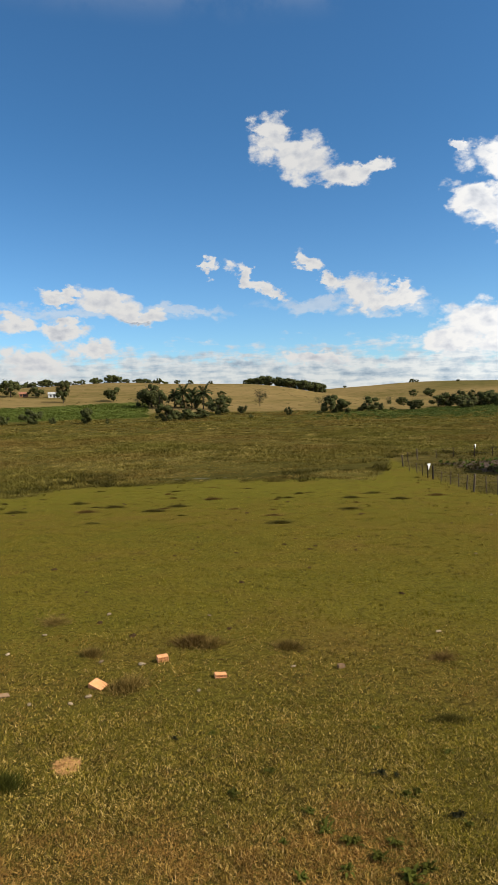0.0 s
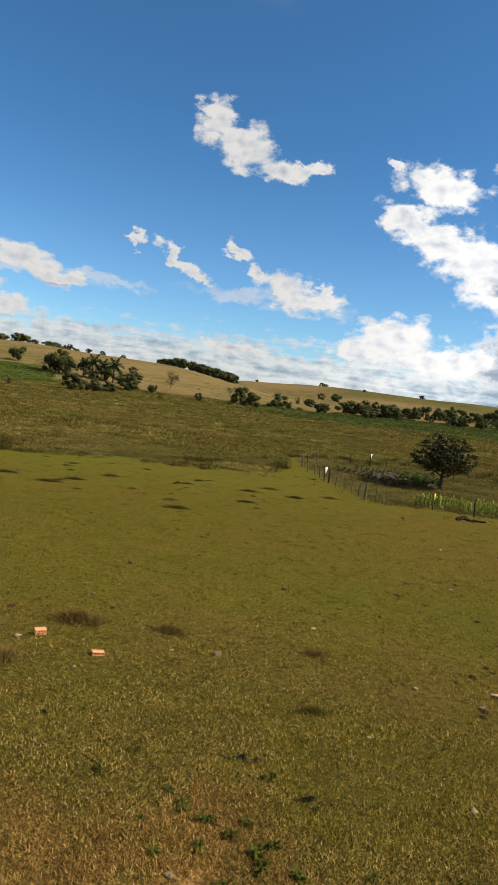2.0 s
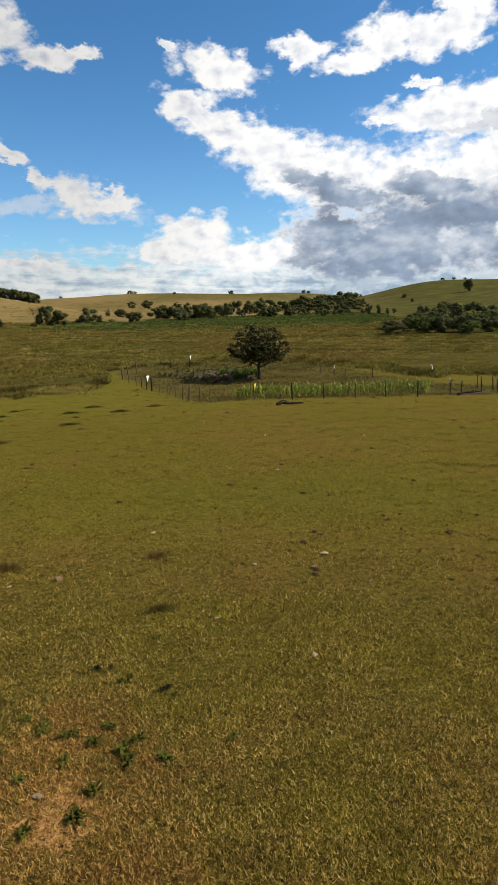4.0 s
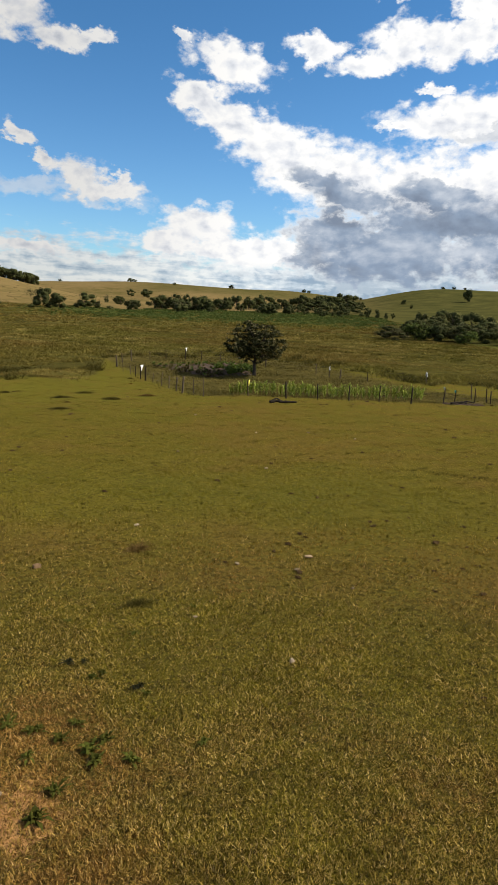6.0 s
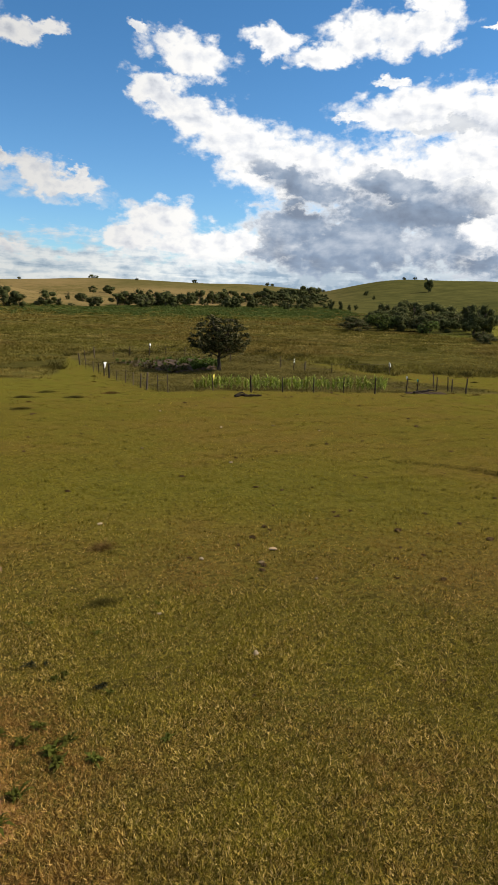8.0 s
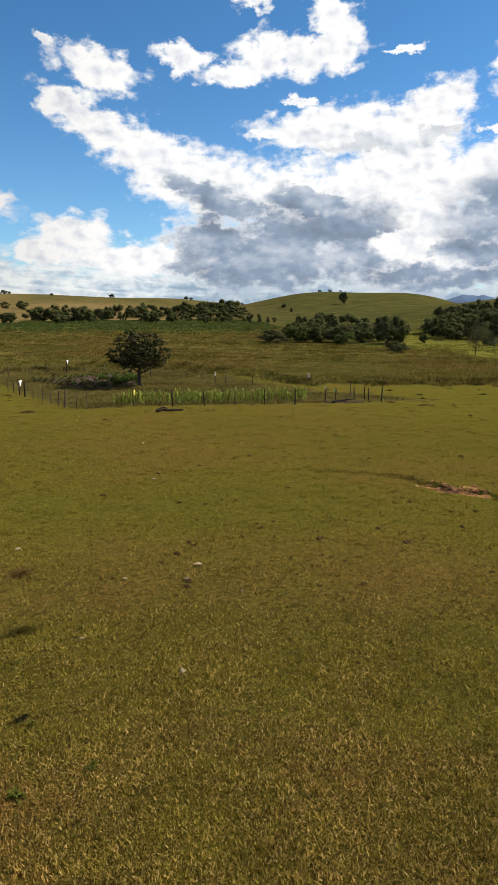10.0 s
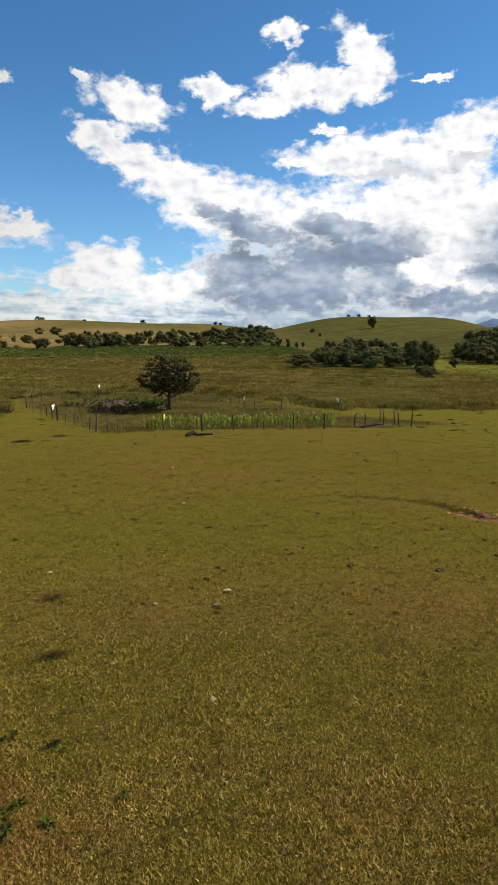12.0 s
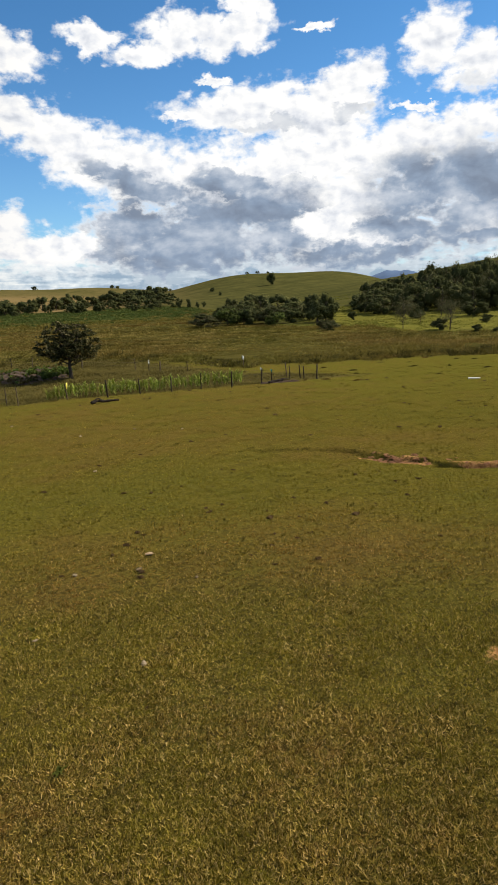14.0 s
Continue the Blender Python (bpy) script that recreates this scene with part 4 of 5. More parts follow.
# crown and trunk patterns, each in a box one high and two wide
KINDS = {
    "tree": [(crown_mesh("crown", 10 + i, LEAF, 0.12, 26, 2100, 0.046), trunk_mesh("trunk", i, 0.22)) for i in range(4)],
    "dark": [(crown_mesh("crown", 30 + i, LEAF_DARK, 0.04, 26, 2100, 0.046), trunk_mesh("trunk", 5 + i, 0.12)) for i in range(3)],
    "bush": [(crown_mesh("crown", 40 + i, LEAF, 0.0, 22, 1700, 0.050, aspect=1.4), trunk_mesh("trunk", 9 + i, 0.05, 0.03)) for i in range(3)],
    "darkbush": [(crown_mesh("crown", 50 + i, LEAF_DARK, 0.0, 22, 1700, 0.050, aspect=1.4), trunk_mesh("trunk", 12 + i, 0.05, 0.03)) for i in range(3)],
    "thin": [(crown_mesh("crown", 60 + i, LEAF_DRY, 0.2, 18, 900, 0.045, 0.3, hollow=0.1, heart=0), trunk_mesh("trunk", 15 + i, 0.2, 0.04, 9)) for i in range(3)],
    "fresh": [(crown_mesh("crown", 70 + i, LEAF_GREEN, 0.0, 20, 1600, 0.05, aspect=1.4, heart=0.5), trunk_mesh("trunk", 18 + i, 0.05, 0.03)) for i in range(2)],
    "grey": [(crown_mesh("crown", 80 + i, LEAF_DRY, 0.0, 20, 1400, 0.045, aspect=1.2, heart=0.45), trunk_mesh("trunk", 20 + i, 0.05, 0.03)) for i in range(2)],
    "olive": [(crown_mesh("crown", 95 + i, LEAF_OLIVE, 0.08, 26, 2100, 0.046, heart=0.46), trunk_mesh("trunk", 30 + i, 0.15, 0.04)) for i in range(3)],
    "cone": [(crown_mesh("crown", 90, LEAF_DARK, 0.06, 20, 1500, 0.06, 0.32, 0.45), trunk_mesh("trunk", 23, 0.1))],
}
FAR = {k: [(crown_mesh("crown", 700 + 10 * i + j, c.materials[0], {"tree": 0.10, "thin": 0.2, "dark": 0.03, "cone": 0.06}.get(k, 0.0), 17, 900, 0.058, aspect=1.7), t) for j, (c, t) in enumerate(v)] for i, (k, v) in enumerate(KINDS.items())}
LABELS = {
    "tree": ("tree", "broad leafy green tree on pasture", "tree"), "dark": ("tree", "dense dark green tree with rounded crown", "tree"),
    "bush": ("bush", "rounded green bush at the marsh edge", "bush"), "darkbush": ("bush", "dense dark green bush", "bush"),
    "thin": ("tree", "sparse open-crowned tree with thin dry foliage", "tree"), "fresh": ("bush", "sunlit yellow green shrub", "bush"),
    "grey": ("bush", "grey brown dry shrub thicket", "bush"), "olive": ("tree", "leafy olive green tree with broken crown", "tree"), "cone": ("tree", "lone dark tapering tree on green hill", "tree"),
}
planted = [0]


def plant(kind, x, y, tall, half, group="", label=""):
    """A tree or bush of that height and half width, standing on the land."""
    planted[0] += 1
    i = planted[0]
    stock = FAR if math.hypot(x, y) > 165 and kind not in ("cone", "thin") else KINDS
    crown, trunk = stock[kind][i % len(stock[kind])]
    half = min(half, tall * (1.05 if kind in ("grey", "bush", "fresh") else 0.82))
    name, words, cat = LABELS[kind]
    ob = thing(name, x, y, label or words, cat, group, turn=(i * 67) % 360, sink=0.05)
    s = Matrix.Diagonal((half, half, tall, 1))
    part("trunk", trunk, ob, m=Matrix.Diagonal((min(half, tall * 0.6), min(half, tall * 0.6), tall, 1)))
    part("crown", crown, ob, m=s)
    return ob


def plant_all(kind, rows, group):
    for x, y, tall, half in rows:
        plant(kind, x, y, tall, half, group)


# ---- trees on the far side, from left to right ----
HILLSIDE = "trees on the dry hillside"
plant_all("tree", [(-140.7, 375.6, 10.3, 6.2), (-101.0, 345.5, 11.3, 4.4), (-74.6, 349.3, 7.8, 4.7), (-15.4, 362.9, 4.4, 2.8), (-125.1, 373.2, 6.4, 5.4)], HILLSIDE)
plant_all("thin", [(5.4, 319.1, 9.3, 4.2), (37.0, 336.0, 4.6, 2.9), (88.8, 403.1, 4.5, 2.0), (-58.8, 335.1, 3.4, 2.4)], HILLSIDE)
plant_all("grey", [(-3.2, 268.0, 3.7, 2.3), (59.3, 288.6, 3.5, 2.0), (49.5, 279.8, 1.9, 2.5), (64.8, 287.2, 1.5, 1.5), (84.0, 381.1, 2.6, 1.6)], HILLSIDE)
plant_all("tree", [(-12.0, 300.0, 7.0, 4.0), (52.4, 279.0, 6.7, 4.4), (86.3, 355.6, 4.3, 3.2), (93.3, 389.6, 4.5, 3.5)], HILLSIDE)
plant_all("dark", [(-48.3, 315.1, 11.9, 7.2), (-43.5, 309.0, 9.0, 5.0), (-53.0, 317.0, 8.0, 5.0)], HILLSIDE)
MARSHSIDE = "bushes along the marsh"
plant_all("darkbush", [(-75.8, 220.3, 5.7, 4.0), (-29.3, 222.5, 6.1, 3.9), (-12.7, 263.3, 5.9, 4.6), (15.6, 251.8, 3.5, 1.9), (33.9, 263.8, 7.7, 4.6)], MARSHSIDE)
plant_all("bush", [(-56.2, 219.8, 5.7, 2.7), (-23.6, 227.3, 4.3, 4.0), (-18.9, 238.2, 3.9, 4.1), (39.4, 261.2, 5.4, 3.6), (-85.5, 220.7, 3.2, 2.0), (0.6, 228.4, 1.8, 0.9),
                   (28.0, 256.0, 1.3, 1.8), (-67.7, 217.3, 2.6, 1.2), (-47.0, 208.9, 2.5, 0.6)], MARSHSIDE)
plant_all("grey", [(75.4, 289.5, 4.9, 6.5), (112.5, 327.9, 5.6, 7.2), (103.9, 301.7, 4.2, 5.5)], MARSHSIDE)
ROW = "row of trees beyond the marsh"
plant_all("dark", [(104.8, 338.7, 7.6, 4.9), (111.2, 335.9, 8.8, 5.3), (124.4, 345.7, 9.0, 5.6), (128.5, 340.2, 7.6, 5.6), (141.8, 372.9, 8.5, 6.9), (147.8, 359.7, 8.3, 5.4),
                   (175.5, 400.4, 9.4, 6.0), (188.4, 407.4, 8.9, 6.2), (216.7, 441.1, 10.6, 7.6), (232.8, 443.3, 7.5, 6.9), (229.4, 409.3, 10.9, 8.1), (160.0, 385.0, 7.5, 6.0)], ROW)
plant_all("tree", [(157.4, 550.8, 6.6, 5.9), (148.1, 571.3, 6.6, 4.1), (163.6, 578.0, 6.7, 7.3), (99.7, 335.2, 6.2, 4.7), (200.0, 420.0, 8.0, 6.0), (205.0, 400.0, 6.0, 6.5), (246.0, 430.0, 8.5, 7.0)], ROW)
WOOD = "wood at the foot of the green hill"
wood = random.Random(21)
for d0, under in [(335, 1.35), (375, 1.0), (420, 0.7), (465, 0.4), (515, 0.15), (560, 0.0)]:
    az_ = 26.5
    while az_ < 37.5:
        az_ += wood.uniform(0.3, 0.8)
        a, d = radians(az_), d0 + wood.uniform(-18, 18)
        top = 3.84 + d * math.tan(radians(float(np.interp(az_, [26.5, 28, 30.6, 33.1, 34.6, 35.6, 37, 38], [-0.3, 0.1, 0.6, 1.1, 0.95, 0.5, -0.3, -0.6])) - under + wood.uniform(-0.3, 0.05)))
        tall_ = top - ground(d * math.sin(a), d * math.cos(a))
        if tall_ > 2.2 and wood.random() > 0.12:
            plant(wood.choice(["dark", "dark", "tree", "olive"]), d * math.sin(a), d * math.cos(a), min(9.5, tall_), wood.uniform(4.0, 7.5), WOOD)
plant_all("darkbush", [(175.1, 247.4, 5.3, 1.6), (176.9, 242.9, 4.2, 1.4), (174.7, 233.2, 2.9, 1.0), (179.6, 234.8, 2.7, 1.0), (273.2, 347.1, 2.9, 2.0), (255.0, 316.2, 2.6, 1.1)], WOOD)
plant("cone", 302.7, 320.4, 8.4, 2.8)
plant_all("darkbush", [(360.0, 410.0, 2.0, 3.0), (367.0, 405.0, 2.2, 3.2), (374.0, 400.0, 1.8, 3.4)], "trees on the hill top")
SHRUBS = "shrubs below the green hill"
plant_all("fresh", [(97.4, 118.1, 4.0, 3.2), (101.0, 116.5, 3.4, 2.6), (101.1, 105.2, 3.1, 2.5)], SHRUBS)
plant_all("olive", [(122.1, 139.6, 5.0, 3.2), (133.5, 145.9, 6.1, 4.1), (130.0, 134.9, 6.1, 3.9), (133.9, 132.0, 5.2, 3.3), (116.0, 124.0, 3.6, 3.2), (124.0, 122.0, 4.2, 3.6),
                   (110.0, 125.0, 4.2, 3.0), (126.0, 150.0, 5.6, 4.2), (138.0, 155.0, 6.2, 4.6), (119.0, 114.0, 3.4, 2.8)], SHRUBS)
plant_all("grey", [(91.6, 80.6, 1.9, 3.4), (95.0, 84.5, 2.0, 3.6), (90.0, 116.0, 2.6, 3.4), (94.0, 124.0, 3.2, 3.4)], SHRUBS)
FOREST = "forest on the rising ground"
plant_all("dark", [(138.6, 128.3, 5.4, 3.6), (112.8, 100.9, 6.6, 3.1), (117.1, 109.1, 6.2, 2.9), (109.6, 100.6, 4.2, 2.7), (131.2, 73.9, 3.7, 2.9), (98.7, 62.0, 2.1, 1.6), (118.5, 97.6, 2.0, 1.2)], FOREST)
plant_all("thin", [(98.8, 69.6, 6.2, 1.8), (113.0, 75.5, 2.6, 1.3), (99.1, 60.2, 5.6, 2.2), (127.0, 88.0, 4.5, 2.0), (131.0, 82.0, 4.2, 2.0)], FOREST)
plant_all("bush", [(97.5, 54.3, 1.2, 0.9), (98.3, 51.2, 0.7, 0.8), (116.9, 63.4, 1.0, 3.0), (122.0, 66.0, 1.2, 2.6), (124.0, 84.0, 2.2, 1.8)], FOREST)
filler = random.Random(5)


def canopy_top(az):
    """Elevation in degrees of the forest's skyline as it rises up the slope."""
    return float(np.interp(az, [45.5, 47.3, 49.2, 50.4, 51.6, 52.1, 54.9, 55.8, 57.2, 59.9, 60.5, 66, 72], [-0.7, -0.2, 0.0, 0.4, 0.6, 1.0, 1.25, 1.7, 2.2, 2.4, 2.8, 3.2, 3.4]))


for d0, under, a0 in [(168, 2.0, 51.0), (177, 1.4, 50.5), (187, 0.9, 50.0), (198, 0.45, 50.0), (211, 0.15, 50.5), (226, 0.0, 52.0)]:
    az_ = a0
    while az_ < 71:
        az_ += 1.25 * filler.uniform(0.6, 1.4)
        a, d = radians(az_), d0 + filler.uniform(-5, 5)
        top = 3.8 + d * math.tan(radians(canopy_top(az_) - under + filler.uniform(-0.35, 0.2)))
        tall_ = min(12.5, max(2.6, top - ground(d * math.sin(a), d * math.cos(a))))
        plant(filler.choice(["dark", "olive", "tree", "olive", "thin", "olive"]), d * math.sin(a), d * math.cos(a), tall_ * filler.choice([1, 1, 0.85]), filler.uniform(2.6, 4.8), FOREST, "leafy olive green tree in a dense hillside forest")
for k in range(14):
    a, d = radians(filler.uniform(38.5, 47)), filler.uniform(148, 190)
    plant(filler.choice(["grey", "olive", "bush", "darkbush"]), d * math.sin(a), d * math.cos(a), filler.uniform(2.5, 4.6), filler.uniform(2.4, 4), SHRUBS)
for k in range(18):
    a, d = radians(filler.uniform(16, 29)), filler.uniform(335, 420)
    plant(filler.choice(["dark", "tree", "darkbush", "grey"]), d * math.sin(a), d * math.cos(a), filler.uniform(3.0, 6.5), filler.uniform(3, 6), ROW)
for k in range(46):
    a = radians(filler.uniform(-24, -7.5))
    d = filler.uniform(500, 540)
    plant(filler.choice(["dark", "tree"]), d * math.sin(a), d * math.cos(a), filler.uniform(3.0, 6.2), filler.uniform(3, 6), "trees along the left skyline")
for k in range(44):
    az_ = filler.uniform(-0.6, 6.7)
    a, d = radians(az_), filler.uniform(485, 512)
    top = 3.84 + d * math.tan(radians(1.5 + 0.65 * (1 - ((az_ - 2.8) / 3.9) ** 2) + filler.uniform(-0.2, 0.05)))
    plant("dark", d * math.sin(a), d * math.cos(a), min(7.5, max(2.5, top - ground(d * math.sin(a), d * math.cos(a)))), filler.uniform(4, 6), "wood crowning the dry hill")
for az_, d_, tall_ in [(-8.0, 500, 6.0), (-6.4, 500, 5.0), (-5.2, 495, 4.5), (-3.4, 500, 4.0), (8.6, 850, 6), (14.4, 820, 9), (14.8, 820, 7),
                      (18.2, 815, 6), (23.2, 820, 9), (29.6, 870, 9), (30.0, 880, 7), (32.6, 900, 8)]:
    a = radians(az_)
    plant("darkbush", d_ * math.sin(a), d_ * math.cos(a), tall_ * (0.75 if d_ < 600 else 0.5), tall_ * 0.5, "lone trees on the far ridge")


# ---- palms ----
def palm(x, y, tall, half, seed):
    rnd = np.random.default_rng(seed)
    ob = thing("palm_tree", x, y, "tall palm with drooping dark green fronds", "palm", "palms by the marsh")
    part("trunk", faces_mesh("trunk", *tube([(0, 0, -0.2), (0.1, 0, tall * 0.3), (0.15, 0.1, tall * 0.66)], [0.32, 0.26, 0.22], 8), BARK), ob)
    top = np.array([0.15, 0.1, tall * 0.64])
    for k in range(22):
        a, up = k * 2.399, 1.0 - 0.07 * k + 0.1 * rnd.random()
        run = half * (0.8 + 0.3 * rnd.random()) * (0.55 if up > 0.75 else 1.0)
        c, nn = [], []
        for t in np.linspace(0.06, 1, 30):
            p = top + np.array([math.cos(a) * run * t, math.sin(a) * run * t, tall * (0.62 * max(up, 0.1) * t - 0.34 * t * t * (1.15 - 0.4 * up))])
            for s in (-1, 1):
                out = np.array([-math.sin(a) * s, math.cos(a) * s, -0.5])
                c.append(p + out * 0.5 * (1.15 - t * 0.7))
                nn.append(np.array([-math.sin(a) * s * 0.5, math.cos(a) * s * 0.5, 0.8]) + 0.2 * rnd.normal(size=3))
        nn = np.array(nn)
        nn /= np.linalg.norm(nn, axis=1)[:, None]
        v, f = leaves(np.array(c), nn, 0.72, rnd, 0.32)
        part("frond", mesh_of("frond", v, f, PALM), ob)


for i, row in enumerate([(-32.6, 311.8, 11.2, 5.0), (-21.9, 302.8, 11.4, 4.8), (-28.3, 312.9, 9.6, 4.0), (-37.0, 315.0, 9.0, 4.0)]):
    palm(*row, 200 + i)
plant_all("dark", [(-26.0, 306.0, 5.0, 5.0), (-17.0, 300.0, 5.0, 5.0), (-33.0, 309.0, 5.0, 4.6)], HILLSIDE)


# ---- the fruit tree in the garden ----
def garden_tree(x, y):
    ob = thing("fruit_tree", x, y, "small broad fruit tree with glossy dark leaf rosettes", "tree", sink=0.05)
    rnd = np.random.default_rng(77)
    bits = [tube([(0, 0, 0), (0.03, 0.0, 0.6), (-0.02, 0.05, 1.2), (0.03, 0, 2.2), (0, 0, 3.6)], [0.23, 0.17, 0.16, 0.11, 0.04], 10)]
    tips = []
    for k in range(15):
        a, z0 = k * 2.399, 1.3 + 0.14 * k
        run = (2.45 - 0.11 * k) * (0.8 + 0.3 * rnd.random())
        s = np.array([0, 0, z0])
        e = s + np.array([math.cos(a) * run, math.sin(a) * run, 0.55 + 0.1 * k + 0.3 * rnd.random()])
        mid = (s + e) / 2 + np.array([0, 0, 0.12])
        bits.append(tube([s, mid, e], [0.075, 0.05, 0.018], 6))
        for t in (0.45, 0.62, 0.8, 1.0):
            b = s + (e - s) * t
            for q in range(3):
                o = b + rnd.normal(0, 0.38, 3) * np.array([1, 1, 0.75])
                bits.append(tube([b, (b + o) / 2 + 0.03, o], [0.02, 0.014, 0.006], 4))
                tips.append(o)
    part("trunk", faces_mesh("trunk", *weld(bits), BARK), ob)
    for k in range(400):
        u = rnd.normal(size=3)
        u /= np.linalg.norm(u)
        r = rnd.random() ** 0.4
        flat = 3.3 * (1 - 0.10 * max(0, u[2]) ** 2)
        p = np.array([u[0] * r * flat, u[1] * r * flat, 3.2 + u[2] * r * (2.45 if u[2] > 0 else 1.35)])
        p[2] += 0.12 * math.sin(3 * math.atan2(u[1], u[0]) + 1)
        tips.append(p)
    c, nn = [], []
    for o in tips:
        m = 16 + int(rnd.random() * 12)
        d = rnd.normal(size=(m, 3))
        d[:, 2] = np.abs(d[:, 2]) * 0.6
        d /= np.linalg.norm(d, axis=1)[:, None]
        c.append(o + d * 0.19 * (0.5 + 0.8 * rnd.random(m))[:, None])
        nn.append(d * 0.4 + rnd.normal(0, 0.45, (m, 3)) + np.array([0, 0, 0.7]))
    c, nn = np.concatenate(c), np.concatenate(nn)
    nn /= np.linalg.norm(nn, axis=1)[:, None]
    v, f = leaves(c, nn, 0.135, rnd, 0.45)
    part("crown", mesh_of("crown", v, f, FRUIT_LEAF), ob)


garden_tree(28.3, 58.6)


# ---- the garden: fence, sacks, beds, maize ----
def post_mesh(seed):
    rnd = np.random.default_rng(seed)
    b = rnd.normal(0, 0.018, 2)
    return faces_mesh("post", *tube([(0, 0, -0.2), (b[0] * 0.3, b[1], 0.35), (b[0], b[1] * 0.4, 0.75), (b[0] * 1.3, b[1], 1.0)], [0.062, 0.056, 0.055, 0.05], 8), POST)


POSTS = [post_mesh(i) for i in range(6)]


def fence(line, talls, thick, label):
    x0, y0 = line[0]
    ob = thing("fence", x0, y0, label, "fence")
    z0 = ground(x0, y0)
    for i, ((x, y), h) in enumerate(zip(line, talls)):
        s = thick[i % len(thick)]
        part("post", POSTS[i % 6], ob, m=pose(x - x0, y - y0, ground(x, y) - z0, (i * 37) % 9 - 4, (i * 53) % 9 - 4, i * 70) @ Matrix.Diagonal((s, s, h, 1)))
    for level in (0.35, 0.65, 0.9):
        pts = [(x - x0, y - y0, ground(x, y) - z0 + h * level) for (x, y), h in zip(line, talls)]
        part("wire", faces_mesh("wire", *tube(pts, [0.004] * len(pts), 4), WIRE), ob)
    return ob


near_left = [(16.1, 66.8), (15.7, 62.5), (16.0, 60.8), (16.0, 58.8), (16.0, 57.1), (16.1, 55.8), (16.2, 53.8), (16.3, 51.6), (16.3, 49.5), (16.1, 47.0), (16.0, 45.3), (16.4, 44.0), (16.6, 42.4)]
fence(near_left, [1.25, 1.0, 1.0, 1.0, 1.2, 1.25, 0.9, 1.15, 1.05, 1.1, 1.3, 1.2, 1.3], [1.3, 0.6, 0.6, 0.7, 0.9], "weathered wooden post and wire fence beside garden")
near_front = [(20.2, 42.5), (22.4, 40.6), (24.6, 39.8), (26.5, 38.5), (28.5, 37.6), (30.3, 36.2), (33.3, 36.2), (34.0, 35.8), (36.7, 36.5), (37.1, 33.9)]
fence(near_front, [1.15, 1.25, 1.15, 1.15, 1.2, 1.2, 1.15, 1.0, 1.1, 1.15], [0.7, 1.0, 0.8, 0.8], "wooden post and wire fence before the maize")
far_line = [(17.8, 71.4), (19.3, 73.1), (21.9, 74.4), (24.2, 75.3), (26.5, 74.8), (28.7, 74.9), (30.5, 73.1), (33.5, 66.5), (36.2, 59.5), (36.4, 57.1), (37.1, 56.1), (38.8, 53.6), (44.5, 51.3)]
fence(far_line, [1.1, 1.3, 1.0, 1.2, 1.4, 1.1, 1.1, 1.0, 1.2, 1.1, 1.0, 1.0, 1.1], [0.9, 1.3, 0.8], "weathered post and wire fence behind the garden")
fence([(38.8, 39.0), (37.9, 36.5), (37.4, 35.6)], [1.25, 1.1, 1.0], [0.8], "short leaning post fence at the garden corner")


def sack(x, y, z, mat, label, seed, tall=0.5, wide=0.3):
    """A torn sack tied to a post top, hanging as a creased three-cornered flag."""
    rnd = np.random.default_rng(seed)
    n = 9
    v, f = [], []
    for side in (1, -1):
        for i in range(n):
            for j in range(n):
                s, t = i / (n - 1), j / (n - 1)
                px = (s - 0.15) * wide * (1.9 - 1.5 * t)
                py = 0.10 * wide * math.sin(7 * s + 4 * t + seed) + side * 0.035 * min(1, 6 * min(s, 1 - s, t, 1 - t) + 0.1) + 0.02 * rnd.normal() * wide
                v.append((px, py, 0.06 - tall * t * (0.75 + 0.35 * s)))
    for k in range(2):
        for i in range(n - 1):
            for j in range(n - 1):
                q = [k * n * n + i * n + j, k * n * n + (i + 1) * n + j, k * n * n + (i + 1) * n + j + 1, k * n * n + i * n + j + 1]
                f.append(tuple(q if k else reversed(q)))
    ob = new("sack", faces_mesh("sack", v, f, mat))
    ob.matrix_basis = pose(x, y, z, 0, 0, 28 + seed * 5)
    return tagged(ob, label, "sack", "sacks on the fence posts")


for i, (x, y, up, mat, words, tall) in enumerate([
        (16.0, 57.1, 1.2, SACK, "white plastic sack hung on a fence post", 0.55), (26.5, 74.8, 1.4, SACK, "white sack on a back fence post", 0.6), (20.2, 42.5, 1.15, YELLOW, "yellow plastic sack on a fence post", 0.42),
        (36.4, 57.1, 1.1, SACK, "pale sack hung on a fence post", 0.5), (44.5, 51.3, 1.1, SACK, "white sack on a marsh-side post", 0.6), (33.3, 36.2, 1.15, SACK, "small pale sack on a post", 0.22),
        (34.0, 35.8, 0.95, BLUE, "small turquoise plastic bag on a post", 0.2)]):
    sack(x, y, ground(x, y) + up, mat, words, i + 3, tall, tall * 0.5)


